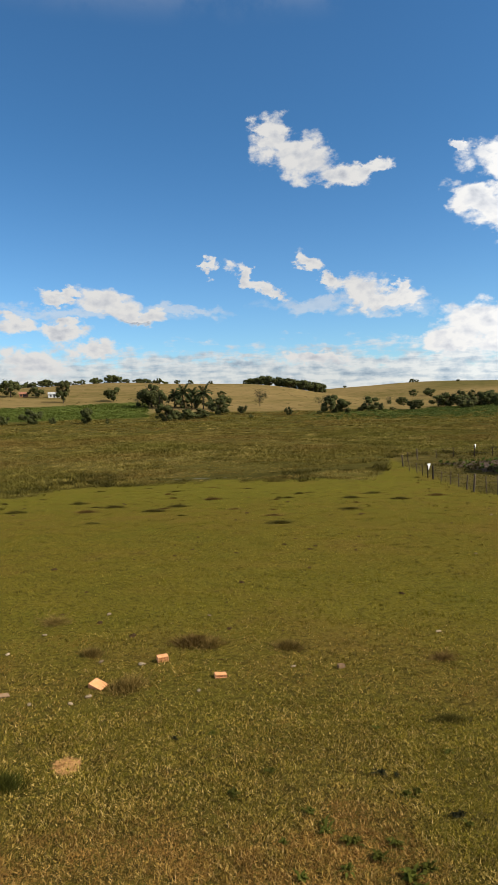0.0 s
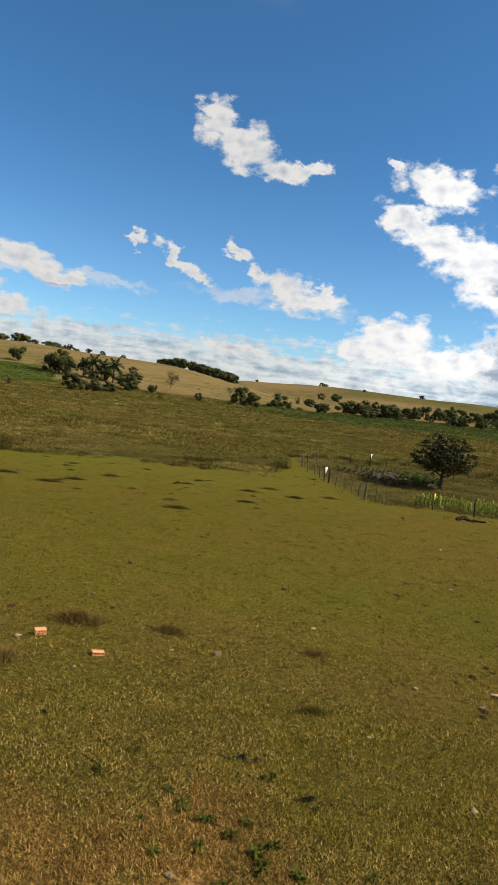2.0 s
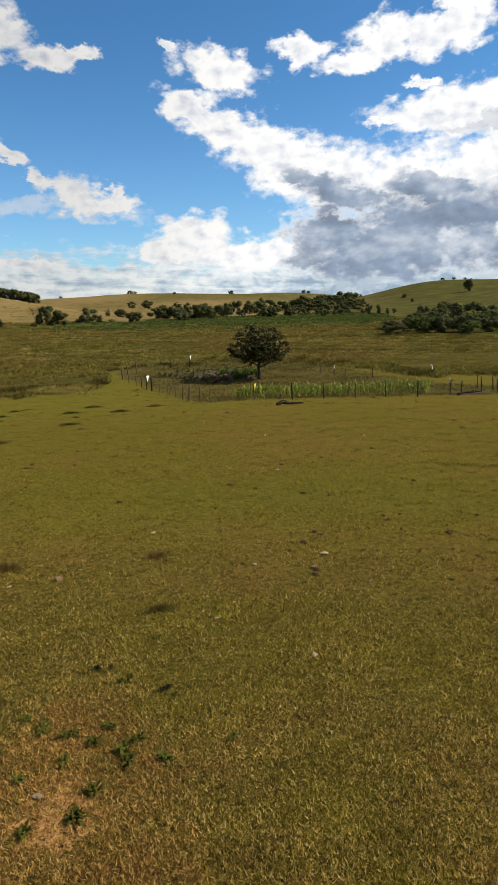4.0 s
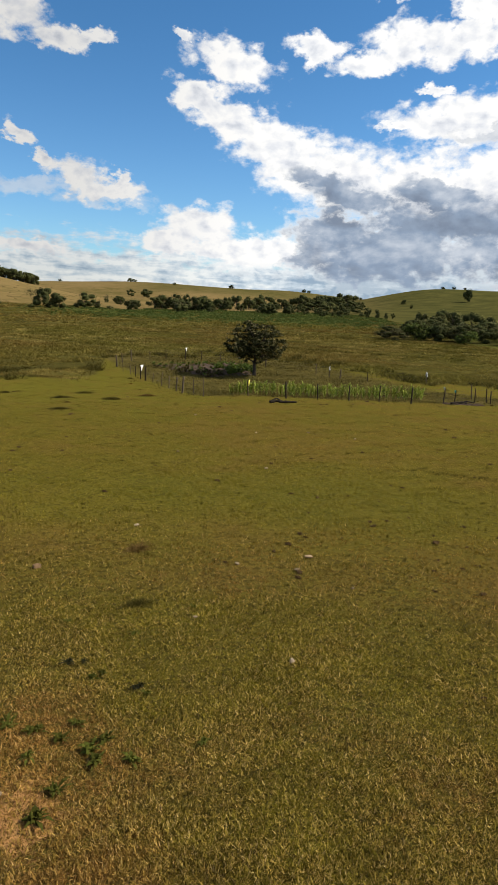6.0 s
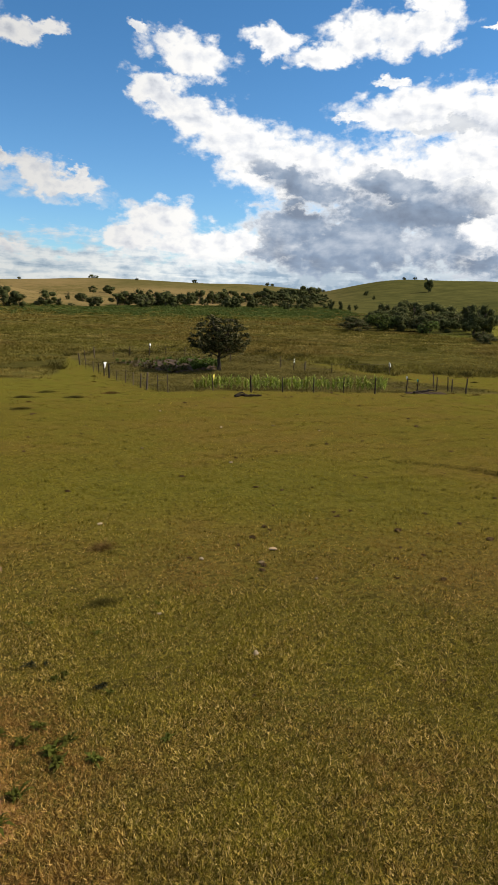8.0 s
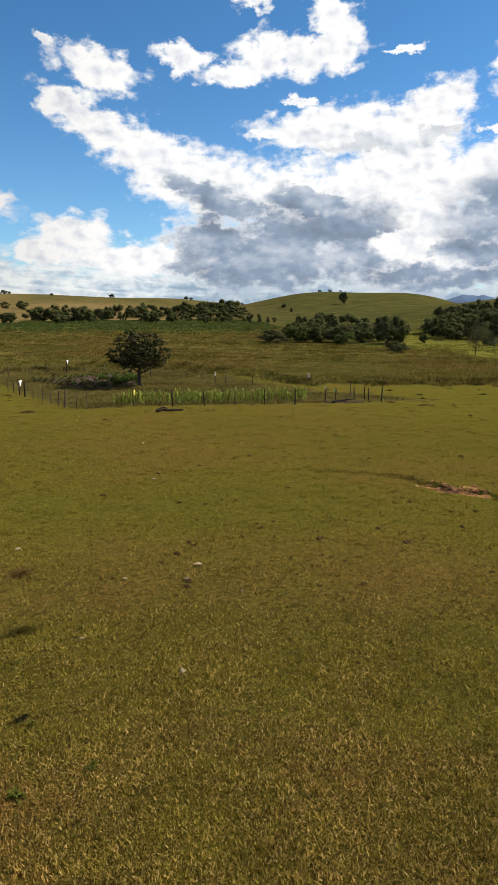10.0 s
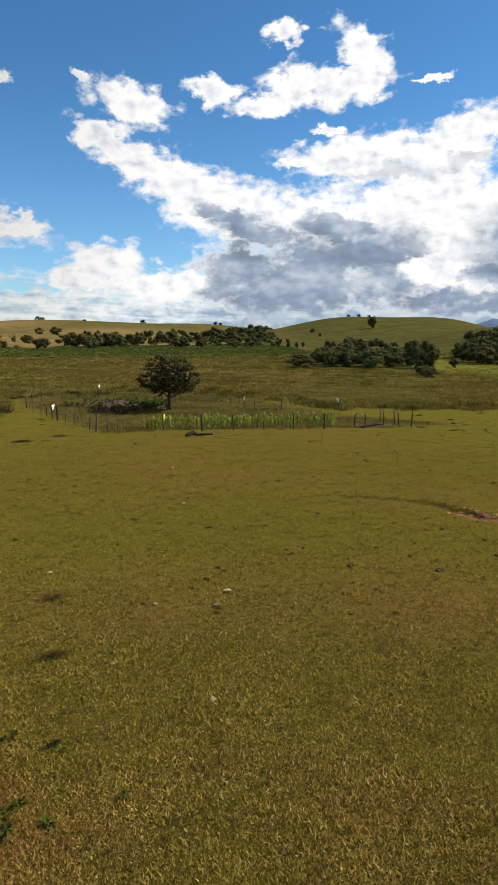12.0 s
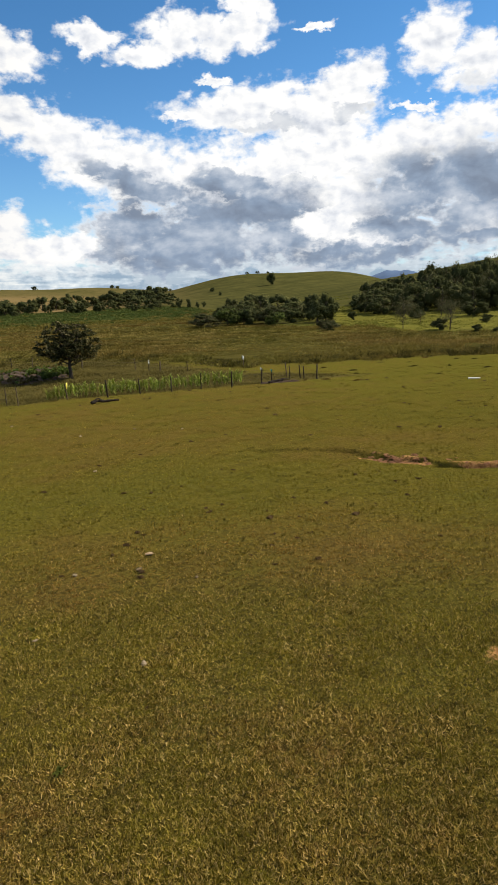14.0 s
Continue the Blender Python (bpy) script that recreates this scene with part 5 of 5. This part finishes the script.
def bed(corners, rise, label):
    """A bed of heaped dark soil with rows of furrows."""
    (ax, ay), (bx, by), (cx, cy), (dx, dy) = corners
    n = 44
    v, f = [], []
    for i in range(n):
        for j in range(n):
            s, t = i / (n - 1), j / (n - 1)
            x = (1 - s) * ((1 - t) * ax + t * dx) + s * ((1 - t) * bx + t * cx)
            y = (1 - s) * ((1 - t) * ay + t * dy) + s * ((1 - t) * by + t * cy)
            edge = min(1, 6 * min(s, 1 - s, t, 1 - t))
            z = ground(x, y) - 0.05 + edge * rise * (0.55 + 0.3 * math.sin(t * 60) + 0.25 * math.sin(s * 37 + 5 * t) + 0.1 * math.sin(91 * s + 53 * t))
            v.append((x - ax, y - ay, z - ground(ax, ay)))
    for i in range(n - 1):
        for j in range(n - 1):
            f.append((i * n + j, (i + 1) * n + j, (i + 1) * n + j + 1, i * n + j + 1))
    ob = new("garden_bed", faces_mesh("garden_bed", v, f, TILTH))
    ob.matrix_basis = pose(ax, ay, ground(ax, ay))
    return tagged(ob, label, "garden bed")


bed([(19.2, 69.0), (23.0, 57.0), (29.0, 59.5), (33.0, 71.5)], 0.28, "dark tilled vegetable bed inside the fence")
bed([(32.3, 35.6), (35.5, 33.8), (36.2, 34.8), (33.2, 36.6)], 0.16, "low dark heap of soil by fence corner")


def weed_mesh(seed, mat):
    """A low rosette of pointed leaves growing from one crown."""
    rnd = np.random.default_rng(seed)
    v, f = [(0, 0, 0)], []
    for k in range(44):
        a, r, z = rnd.random() * 2 * math.pi, 0.15 + abs(rnd.normal(0, 0.55)), 0.2 + 0.6 * rnd.random()
        wide = 0.10 + 0.08 * rnd.random()
        c, s_ = math.cos(a), math.sin(a)
        o = len(v)
        v += [(c * r * 0.55 - s_ * wide, s_ * r * 0.55 + c * wide, z * 0.9), (c * r, s_ * r, z * 0.8), (c * r * 0.55 + s_ * wide, s_ * r * 0.55 - c * wide, z)]
        f.append((0, o, o + 1, o + 2))
    me = bpy.data.meshes.new("weed")
    me.from_pydata(v, [], f)
    me.materials.append(mat)
    return me


VEG = [weed_mesh(300 + i, (LEAF_GREEN, MULCH, LEAF_GREEN)[i]) for i in range(3)]
grow = random.Random(9)
for k in range(230):
    s, t = grow.random(), grow.random()
    x = (1 - s) * ((1 - t) * 19.2 + t * 33.0) + s * ((1 - t) * 23.0 + t * 29.0)
    y = (1 - s) * ((1 - t) * 69.0 + t * 71.5) + s * ((1 - t) * 57.0 + t * 59.5)
    if s > 0.93 or math.hypot(x - 28.3, y - 58.6) < 1.2:
        continue
    lush_ = t > 0.5 and s > 0.45
    big = 0.75 if lush_ else 0.34
    ob = new("vegetable_plant", VEG[0 if lush_ or s < 0.2 else (2 if k % 5 == 0 else 1)])
    ob.matrix_basis = pose(x, y, ground(x, y) + 0.1, 0, 0, k * 50) @ Matrix.Diagonal((0.55 * big + 0.12, 0.55 * big + 0.12, big * grow.uniform(0.7, 1.2), 1))
    tagged(ob, "tall dark green leafy crop plant" if lush_ else "low leafy vegetable plant in dark soil", "plant", "vegetables in the bed")


def maize_mesh(seed):
    rnd = np.random.default_rng(seed)
    v, f = tube([(0, 0, -0.05), (0.01, 0, 0.5), (0.02, 0.01, 0.95)], [0.018, 0.014, 0.006], 5)
    v, f = list(v), list(f)
    for k in range(10):
        a, z0 = k * math.pi + rnd.normal(0, 0.5), 0.12 + 0.085 * k
        run, rise = 0.38 + 0.12 * rnd.random(), 0.28 + 0.14 * rnd.random()
        o = len(v)
        for i in range(6):
            t = i / 5
            p = np.array([math.cos(a) * run * t, math.sin(a) * run * t, z0 + rise * math.sin(t * 2.3)])
            q = np.array([-math.sin(a), math.cos(a), 0.15]) * 0.105 * (1 - t * 0.92) * (0.6 + t if t < 0.4 else 1)
            v += [p - q, p + q]
        for i in range(5):
            f.append((o + 2 * i, o + 2 * i + 1, o + 2 * i + 3, o + 2 * i + 2))
    return faces_mesh("maize_plant", v, f, MAIZE)


MAIZE_MESH = [maize_mesh(400 + i) for i in range(4)]
for row_ in range(6):
    t = row_ / 5
    a, b = (19.0 + 3.2 * t, 43.6 + 5.4 * t), (33.2 + 2.6 * t, 38.2 + 3.4 * t)
    for k in range(40):
        s = (k + grow.uniform(0.1, 0.9)) / 40
        if grow.random() < 0.22:
            continue
        x, y = a[0] + (b[0] - a[0]) * s, a[1] + (b[1] - a[1]) * s
        ob = new("maize_plant", MAIZE_MESH[(k + row_) % 4])
        h = grow.uniform(0.45, 0.82)
        ob.matrix_basis = pose(x, y, ground(x, y), grow.uniform(-5, 5), grow.uniform(-5, 5), grow.uniform(0, 360)) @ Matrix.Diagonal((h, h, h, 1))
        tagged(ob, "young bright green maize plant", "maize", "maize in the garden")


# ---- log and dead wood ----
def rugged(pts, radii, seed, n=16):
    """A knotty, crooked limb along a path."""
    rnd = np.random.default_rng(seed)
    pts, radii = np.asarray(pts, float), np.asarray(radii, float)
    t = np.linspace(0, len(pts) - 1, n)
    p = np.stack([np.interp(t, np.arange(len(pts)), pts[:, k]) for k in range(3)], -1) + rnd.normal(0, 0.012, (n, 3))
    r = np.interp(t, np.arange(len(pts)), radii) * (0.8 + 0.10 * rnd.normal(size=n))
    r[0] *= 0.7
    v, f = tube(p, np.maximum(r, 0.02), 10)
    v = [q + rnd.normal(0, 0.008, 3) for q in v]
    v.append(p[0])
    f += [((k + 1) % 10, k, len(v) - 1, len(v) - 1) for k in range(10)]
    return v, f


def log_pile(x, y, bits, label):
    ob = thing("fallen_log", x, y, label, "log")
    for i, (pts, radii) in enumerate(bits):
        part("branch", faces_mesh("branch", *rugged(pts, radii, 800 + i), CHARRED), ob)


log_pile(20.0, 37.1, [([(-0.75, 0, 0.12), (-0.2, 0.1, 0.16), (0.1, 0.0, 0.13)], [0.11, 0.12, 0.10]), ([(-0.1, 0.05, 0.14), (0.5, -0.05, 0.10), (1.15, -0.25, 0.10)], [0.11, 0.09, 0.08]),
                     ([(-0.6, 0.05, 0.2), (-0.1, 0.2, 0.32), (0.15, 0.25, 0.2)], [0.045, 0.05, 0.03])], "charred forked log lying on the lawn")
log_pile(33.8, 35.2, [([(-0.7, 0, 0.1), (0, 0.05, 0.16), (0.8, -0.05, 0.12)], [0.1, 0.11, 0.07]), ([(0.2, 0.2, 0.12), (0.9, 0.1, 0.2), (1.5, 0.0, 0.12)], [0.07, 0.07, 0.05])],
         "dark dead branches heaped by the fence")


# ---- bricks, stones, slab ----
def brick_mesh(length, name="brick", mat=CLAY):
    """A hollow clay block with two rows of three through holes."""
    bm = bmesh.new()

    def box(x0, x1, z0, z1):
        g = bmesh.ops.create_cube(bm, size=1)["verts"]
        bmesh.ops.scale(bm, vec=(x1 - x0, length, z1 - z0), verts=g)
        bmesh.ops.translate(bm, vec=((x0 + x1) / 2, 0, (z0 + z1) / 2), verts=g)
    w_, h_, t = 0.19, 0.09, 0.009
    for i in range(3):
        z = i * (h_ - t) / 2
        box(-w_ / 2, w_ / 2, z, z + t)
    for i in range(4):
        x = -w_ / 2 + i * (w_ - t) / 3
        for j in range(2):
            box(x, x + t, j * (h_ - t) / 2 + t, (j + 1) * (h_ - t) / 2)
    me = bpy.data.meshes.new(name)
    bm.to_mesh(me)
    bm.free()
    me.materials.append(mat)
    return me


WHOLE, HALF, BROKEN = brick_mesh(0.25), brick_mesh(0.15), brick_mesh(0.10, "brick", BROWN_CLAY)
for me, x, y, rx, ry, rz, up, words in [
        (WHOLE, -2.51, 9.69, 14, -6, 62, -0.025, "broken orange hollow clay brick in the grass"), (HALF, -1.66, 10.9, 0, 0, 20, 0.005, "orange hollow clay brick standing on rubble"),
        (HALF, -0.60, 10.05, -6, 4, 12, -0.035, "half orange hollow clay brick in the grass"), (BROKEN, -3.9, 9.35, 10, 12, 40, -0.05, "brown clay brick fragment sunk in grass")]:
    ob = new("brick", me)
    ob.matrix_basis = pose(x, y, ground(x, y) + up, rx, ry, rz)
    tagged(ob, words, "brick", "bricks on the lawn")
ob = new("brick", BROKEN)
ob.matrix_basis = pose(1.40, 10.36, ground(1.40, 10.36) + 0.03, 90, 0, 15) @ Matrix.Diagonal((0.6, 0.6, 0.9, 1))
tagged(ob, "upright brown clay brick fragment in grass", "brick", "bricks on the lawn")


def stone_mesh(seed, mat, rough=0.09):
    rnd = np.random.default_rng(seed)
    bm = bmesh.new()
    bmesh.ops.create_icosphere(bm, subdivisions=2, radius=1)
    k = rnd.normal(size=(3, 3))
    for v in bm.verts:
        p = np.array(v.co)
        v.co *= 1 + 0.16 * math.sin(3 * (k[0] @ p)) + 0.10 * math.sin(5 * (k[1] @ p))
        v.co += Vector(rnd.normal(0, rough, 3))
        v.co.z *= 0.5
    me = bpy.data.meshes.new("stone")
    bm.to_mesh(me)
    bm.free()
    me.materials.append(mat)
    return me


STONES = [stone_mesh(i, STONE) for i in range(4)]
ROUGH = [stone_mesh(20 + i, DUNG, 0.22) for i in range(3)]
CLAYBIT = stone_mesh(31, TAN)
for i, (x, y, s) in enumerate([(5.44, 8.70, 0.06), (3.87, 6.0, 0.055), (-2.75, 9.0, 0.05), (-2.55, 9.25, 0.06), (-3.35, 9.0, 0.05), (-2.0, 10.7, 0.07), (-2.75, 10.9, 0.06),
                              (0.46, 4.9, 0.05), (0.62, 10.4, 0.05), (-4.6, 11.4, 0.06), (-4.3, 12.6, 0.06), (-3.3, 14.0, 0.07), (-1.0, 13.5, 0.05), (3.6, 12.2, 0.06), (4.6, 9.3, 0.06),
                              (9.0, 17.0, 0.07), (12.2, 24.4, 0.08), (14.6, 24.0, 0.08), (15.6, 21.8, 0.07), (7.3, 20.5, 0.07), (3.2, 7.6, 0.035), (5.9, 7.7, 0.04), (-4.9, 9.6, 0.05), (11.8, 31.0, 0.09), (-0.9, 9.45, 0.045)]):
    ob = new("stone", STONES[i % 4])
    ob.matrix_basis = pose(x, y, ground(x, y) + s * 0.35, 0, 0, i * 71) @ Matrix.Diagonal((s * 0.95, s * 0.62, s * 0.6, 1))
    tagged(ob, "small pale stone lying in the grass", "stone", "stones on the lawn")
ob = new("clay_chip", CLAYBIT)
ob.matrix_basis = pose(5.98, 9.21, ground(5.98, 9.21) + 0.03, 0, 0, -30) @ Matrix.Diagonal((0.085, 0.04, 0.045, 1))
tagged(ob, "flat tan clay chip in the grass", "brick chip")
dung = random.Random(3)
spots = [(8.72, 7.84), (10.44, 9.02), (9.78, 10.11), (10.16, 7.97), (7.13, 7.79), (9.96, 5.88), (9.32, 8.77), (5.44, 8.60), (5.3, 8.4), (5.49, 4.53), (9.2, 9.61), (11.58, 13.6), (8.4, 10.6), (9.6, 10.9), (10.3, 9.9), (8.9, 9.2), (7.6, 12.0), (9.9, 12.4), (3.4, 5.2), (12.0, 8.0)]
for k in range(190):
    a, d = radians(dung.uniform(-22, 64)), dung.uniform(10, 48)
    spots.append((d * math.sin(a), d * math.cos(a)))
for i, (x, y) in enumerate(spots):
    s = (0.012 + 0.032 * dung.random() ** 2) * (1 + math.hypot(x, y) / 30)
    ob = new("dung_clod", ROUGH[i % 3])
    ob.matrix_basis = pose(x, y, ground(x, y) + s * 0.3, 0, 0, i * 61) @ Matrix.Diagonal((s * 1.4, s, s * 0.8, 1))
    tagged(ob, "dark dry clod lying on the lawn", "clod", "dark clods on the lawn")

RUBBLE = [stone_mesh(50 + i, RED_SOIL, 0.2) for i in range(4)]
for k in range(120):
    t = dung.choice([dung.uniform(0.34, 0.58), dung.uniform(0.38, 0.56), dung.uniform(0.66, 0.95)]) * (len(GULLY) - 1)
    (ax, ay), (bx, by) = GULLY[int(t)], GULLY[int(t) + 1]
    x, y = ax + (bx - ax) * (t % 1) + dung.gauss(0.12, 0.25), ay + (by - ay) * (t % 1) + dung.gauss(0, 0.18)
    s = dung.uniform(0.02, 0.075)
    ob = new("earth_clod", RUBBLE[k % 4])
    ob.matrix_basis = pose(x, y, ground(x, y) + s * 0.2, dung.uniform(-15, 15), dung.uniform(-15, 15), k * 47) @ Matrix.Diagonal((s * 1.5, s, s * 0.7, 1))
    tagged(ob, "crumbled red earth clod in the gully", "earth clod", "red earth in the gully")

sx, sy = sector(2600, 6, 60, -26, 66, 1.1)
on_turf = zones(sx, sy)["marsh"] < 0.4
sx, sy = np.repeat(sx[on_turf], 9), np.repeat(sy[on_turf], 9)
# Dark blades along the gully's far rim draw the overhang's shadow line.
gt = rng.random(900) * 0.6 * (len(GULLY) - 1)
sx = np.concatenate([sx, np.interp(gt, np.arange(len(GULLY)), [p[0] for p in GULLY]) + 0.22 + rng.normal(0, 0.10, 900)])
sy = np.concatenate([sy, np.interp(gt, np.arange(len(GULLY)), [p[1] for p in GULLY]) + 0.18 + rng.normal(0, 0.08, 900)])
sr = np.hypot(sx, sy)
sx, sy = sx + rng.normal(0, 0.05, len(sx)) * (0.6 + sr / 25), sy + rng.normal(0, 0.03, len(sy)) * (0.6 + sr / 25)
tagged(new("turf_weeds", blades(sx, sy, height(sx, sy), 0.06 * (0.6 + 0.8 * rng.random(len(sx))), 0.014 * (0.6 + sr / 14), 0.6, DARK_TUFT, "turf_weeds")),
       "small dark weeds over the lawn and shadow-dark blades along the gully rim", "weeds", kind="stuff")

bm = bmesh.new()
bmesh.ops.create_cube(bm, size=1)
bmesh.ops.scale(bm, vec=(0.75, 0.24, 0.05), verts=bm.verts)
bmesh.ops.bevel(bm, geom=bm.edges[:], offset=0.012, segments=2)
ob = part("slab", bm, None, mat=SLAB)
ob.matrix_basis = pose(38.6, 21.4, ground(38.6, 21.4) + 0.03, 1, -1, -60)
tagged(ob, "pale flat concrete slab lying on the lawn", "slab")


# ---- tussocks and weeds on the lawn ----
def tuft_mesh(seed, mat, count=850, low=0.35):
    rnd = np.random.default_rng(seed)
    a, r = rnd.random(count) * 2 * np.pi, np.abs(rnd.normal(0, 0.5, count))
    root = np.stack([np.cos(a) * r, np.sin(a) * r, np.zeros(count)], -1)
    lean = rnd.normal(0, 0.22, (count, 2)) + root[:, :2] * 0.25
    hgt = (1 - 0.45 * np.clip(r, 0, 1)) * (0.5 + 0.7 * rnd.random(count))
    tip = root + np.concatenate([lean, hgt[:, None]], 1)
    f = rnd.random(count) * np.pi
    side = np.stack([np.cos(f), np.sin(f), np.zeros(count)], -1) * 0.024
    v = np.stack([root - side, root + side, tip], 1).reshape(-1, 3)
    return mesh_of("tussock", v, np.arange(3 * count).reshape(-1, 3), mat)


TUFT_DRY = [tuft_mesh(500 + i, DRY_TUFT) for i in range(2)]
TUFT_GREEN = tuft_mesh(520, WEED)
TUFT_DARK = [tuft_mesh(510 + i, DARK_TUFT) for i in range(2)]
dry_at = [(-1.16, 11.75, 0.55, 0.16), (-0.85, 11.6, 0.4, 0.13), (0.58, 11.4, 0.42, 0.13), (-2.05, 9.6, 0.5, 0.16), (-3.0, 11.3, 0.35, 0.12), (3.2, 10.6, 0.4, 0.06), (-4.4, 13.5, 0.6, 0.07)]
for i, (x, y, s, h) in enumerate(dry_at):
    ob = new("tussock", TUFT_DRY[i % 2])
    ob.matrix_basis = pose(x, y, ground(x, y), 0, 0, i * 80) @ Matrix.Diagonal((s * 0.85, s * 0.62, h * 1.1, 1))
    tagged(ob, "low dry brown grass tussock on the lawn", "tussock", "brown tussocks")
dark_at = [(2.56, 8.27, 0.36, 0.10), (-2.9, 6.8, 0.45, 0.22), (-3.1, 6.5, 0.4, 0.22), (1.25, 29.0, 0.9, 0.18), (-8.5, 38.5, 0.9, 0.2), (-4.5, 38.0, 0.9, 0.2), (-9.5, 36.0, 0.9, 0.2), (-5.6, 35.6, 1.0, 0.18), (-14.0, 37.0, 1.0, 0.2),
           (-2.6, 42.0, 0.9, 0.2), (6.5, 41.5, 0.9, 0.2), (9.5, 40.5, 0.9, 0.2), (12.5, 42.5, 0.9, 0.2), (5.4, 34.8, 0.8, 0.15), (-8.0, 31.0, 0.6, 0.12), (-1.0, 35.5, 0.6, 0.12), (8.6, 45.0, 0.9, 0.2), (-11.5, 41.5, 0.8, 0.2)]
for k in range(60):
    a = radians(grow.uniform(-22, 64))
    d = shore(math.degrees(a)) - grow.uniform(0.5, 26) ** 1.0
    dark_at.append((d * math.sin(a), d * math.cos(a), grow.uniform(0.25, 0.7), grow.uniform(0.08, 0.18)))
for i, (x, y, s, h) in enumerate(dark_at):
    if 15.5 < x < 40 and 36 < y < 76:
        continue
    ob = new("tussock", TUFT_DRY[0] if i > 4 and i % 3 == 0 else TUFT_GREEN if i in (1, 2) else TUFT_DARK[i % 2])
    ob.matrix_basis = pose(x, y, ground(x, y), 0, 0, 0) @ Matrix.Diagonal((s * 0.72, s * 0.42, h * 0.8, 1))
    tagged(ob, "dark low grass tussock on short turf", "tussock", "dark tussocks")


WEEDS = [weed_mesh(600 + i, WEED) for i in range(3)]
DEAD = [weed_mesh(610 + i, DEAD_WEED) for i in range(2)]
WITHERED = {0, 1, 5, 11, 20}
for i, (x, y, s) in enumerate([(1.38, 6.93, 0.2), (1.55, 6.9, 0.13), (1.56, 6.49, 0.16), (0.14, 7.01, 0.15), (-0.28, 6.55, 0.18), (2.02, 6.11, 0.18), (0.62, 5.86, 0.2), (0.85, 5.68, 0.22), (1.28, 5.18, 0.24), (0.72, 4.49, 0.24), (0.31, 4.51, 0.2), (-1.08, 7.86, 0.16), (1.57, 8.05, 0.12), (1.7, 6.55, 0.14), (0.5, 6.2, 0.17), (0.62, 6.0, 0.14), (1.25, 5.65, 0.18), (1.05, 5.45, 0.2), (0.75, 5.3, 0.18), (1.45, 5.3, 0.2), (1.95, 6.1, 0.16), (2.05, 5.95, 0.12),
                              (1.3, 5.0, 0.22), (0.35, 5.2, 0.17), (0.9, 4.75, 0.2), (1.6, 4.9, 0.2), (0.2, 5.7, 0.13), (-0.6, 8.0, 0.13), (2.3, 7.4, 0.14), (-0.45, 7.6, 0.10), (3.3, 7.9, 0.12), (2.3, 4.9, 0.15)]):
    ob = new("weed", DEAD[i % 2] if i in WITHERED else WEEDS[i % 3])
    ob.matrix_basis = pose(x, y, ground(x, y), 0, 0, i * 77) @ Matrix.Diagonal((0.40 * s, 0.40 * s, 0.34 * s, 1) if i in WITHERED else (0.52 * s, 0.52 * s, 0.42 * s, 1))
    tagged(ob, "dead blackened weed lying in the turf" if i in WITHERED else "dark green broad-leaved weed in dry turf", "weed", "weeds in the turf")


# ---- far houses ----
def house(x, y, long, deep, tall, turn, walls, roof, label):
    ob = thing("house", x, y, label, "house", turn=turn, sink=0.2)
    bm = bmesh.new()
    bmesh.ops.create_cube(bm, size=1)
    bmesh.ops.scale(bm, vec=(long, deep, tall), verts=bm.verts)
    bmesh.ops.translate(bm, vec=(0, 0, tall / 2), verts=bm.verts)
    wall = part("wall", bm, ob, mat=walls)
    o, rise = 0.4, deep * 0.28
    l, d = long / 2 + o, deep / 2 + o
    v = [(-l, -d, tall), (l, -d, tall), (l, 0, tall + rise), (-l, 0, tall + rise), (l, d, tall), (-l, d, tall), (-l, -d, tall - 0.12), (l, -d, tall - 0.12), (l, d, tall - 0.12), (-l, d, tall - 0.12)]
    f = [(0, 1, 2, 3), (3, 2, 4, 5), (6, 7, 1, 0), (5, 4, 8, 9), (9, 8, 7, 6), (1, 7, 8, 4, 2), (0, 3, 5, 9, 6)]
    me = bpy.data.meshes.new("roof")
    me.from_pydata(v, [], f)
    me.materials.append(roof)
    part("roof", me, ob)
    for i in range(2):
        bm = bmesh.new()
        bmesh.ops.create_cube(bm, size=1)
        bmesh.ops.scale(bm, vec=(1.0, 0.1, 1.1), verts=bm.verts)
        part("window", bm, ob, m=pose(long * (i * 0.5 - 0.3), -deep / 2 - 0.01, tall * 0.55), mat=DARKNESS)
    bm = bmesh.new()
    bmesh.ops.create_cube(bm, size=1)
    bmesh.ops.scale(bm, vec=(0.9, 0.1, 2.0), verts=bm.verts)
    part("door", bm, ob, m=pose(0, -deep / 2 - 0.01, 1.1), mat=DARKNESS)


house(-114.4, 374.0, 6.5, 4.5, 2.1, 12, LIME, PALE_ROOF, "small whitewashed farmhouse on the dry hill")
house(-133.5, 377.0, 5.0, 4.0, 2.0, 20, RED_SOIL, ROOF, "small red-roofed farm shed among trees")
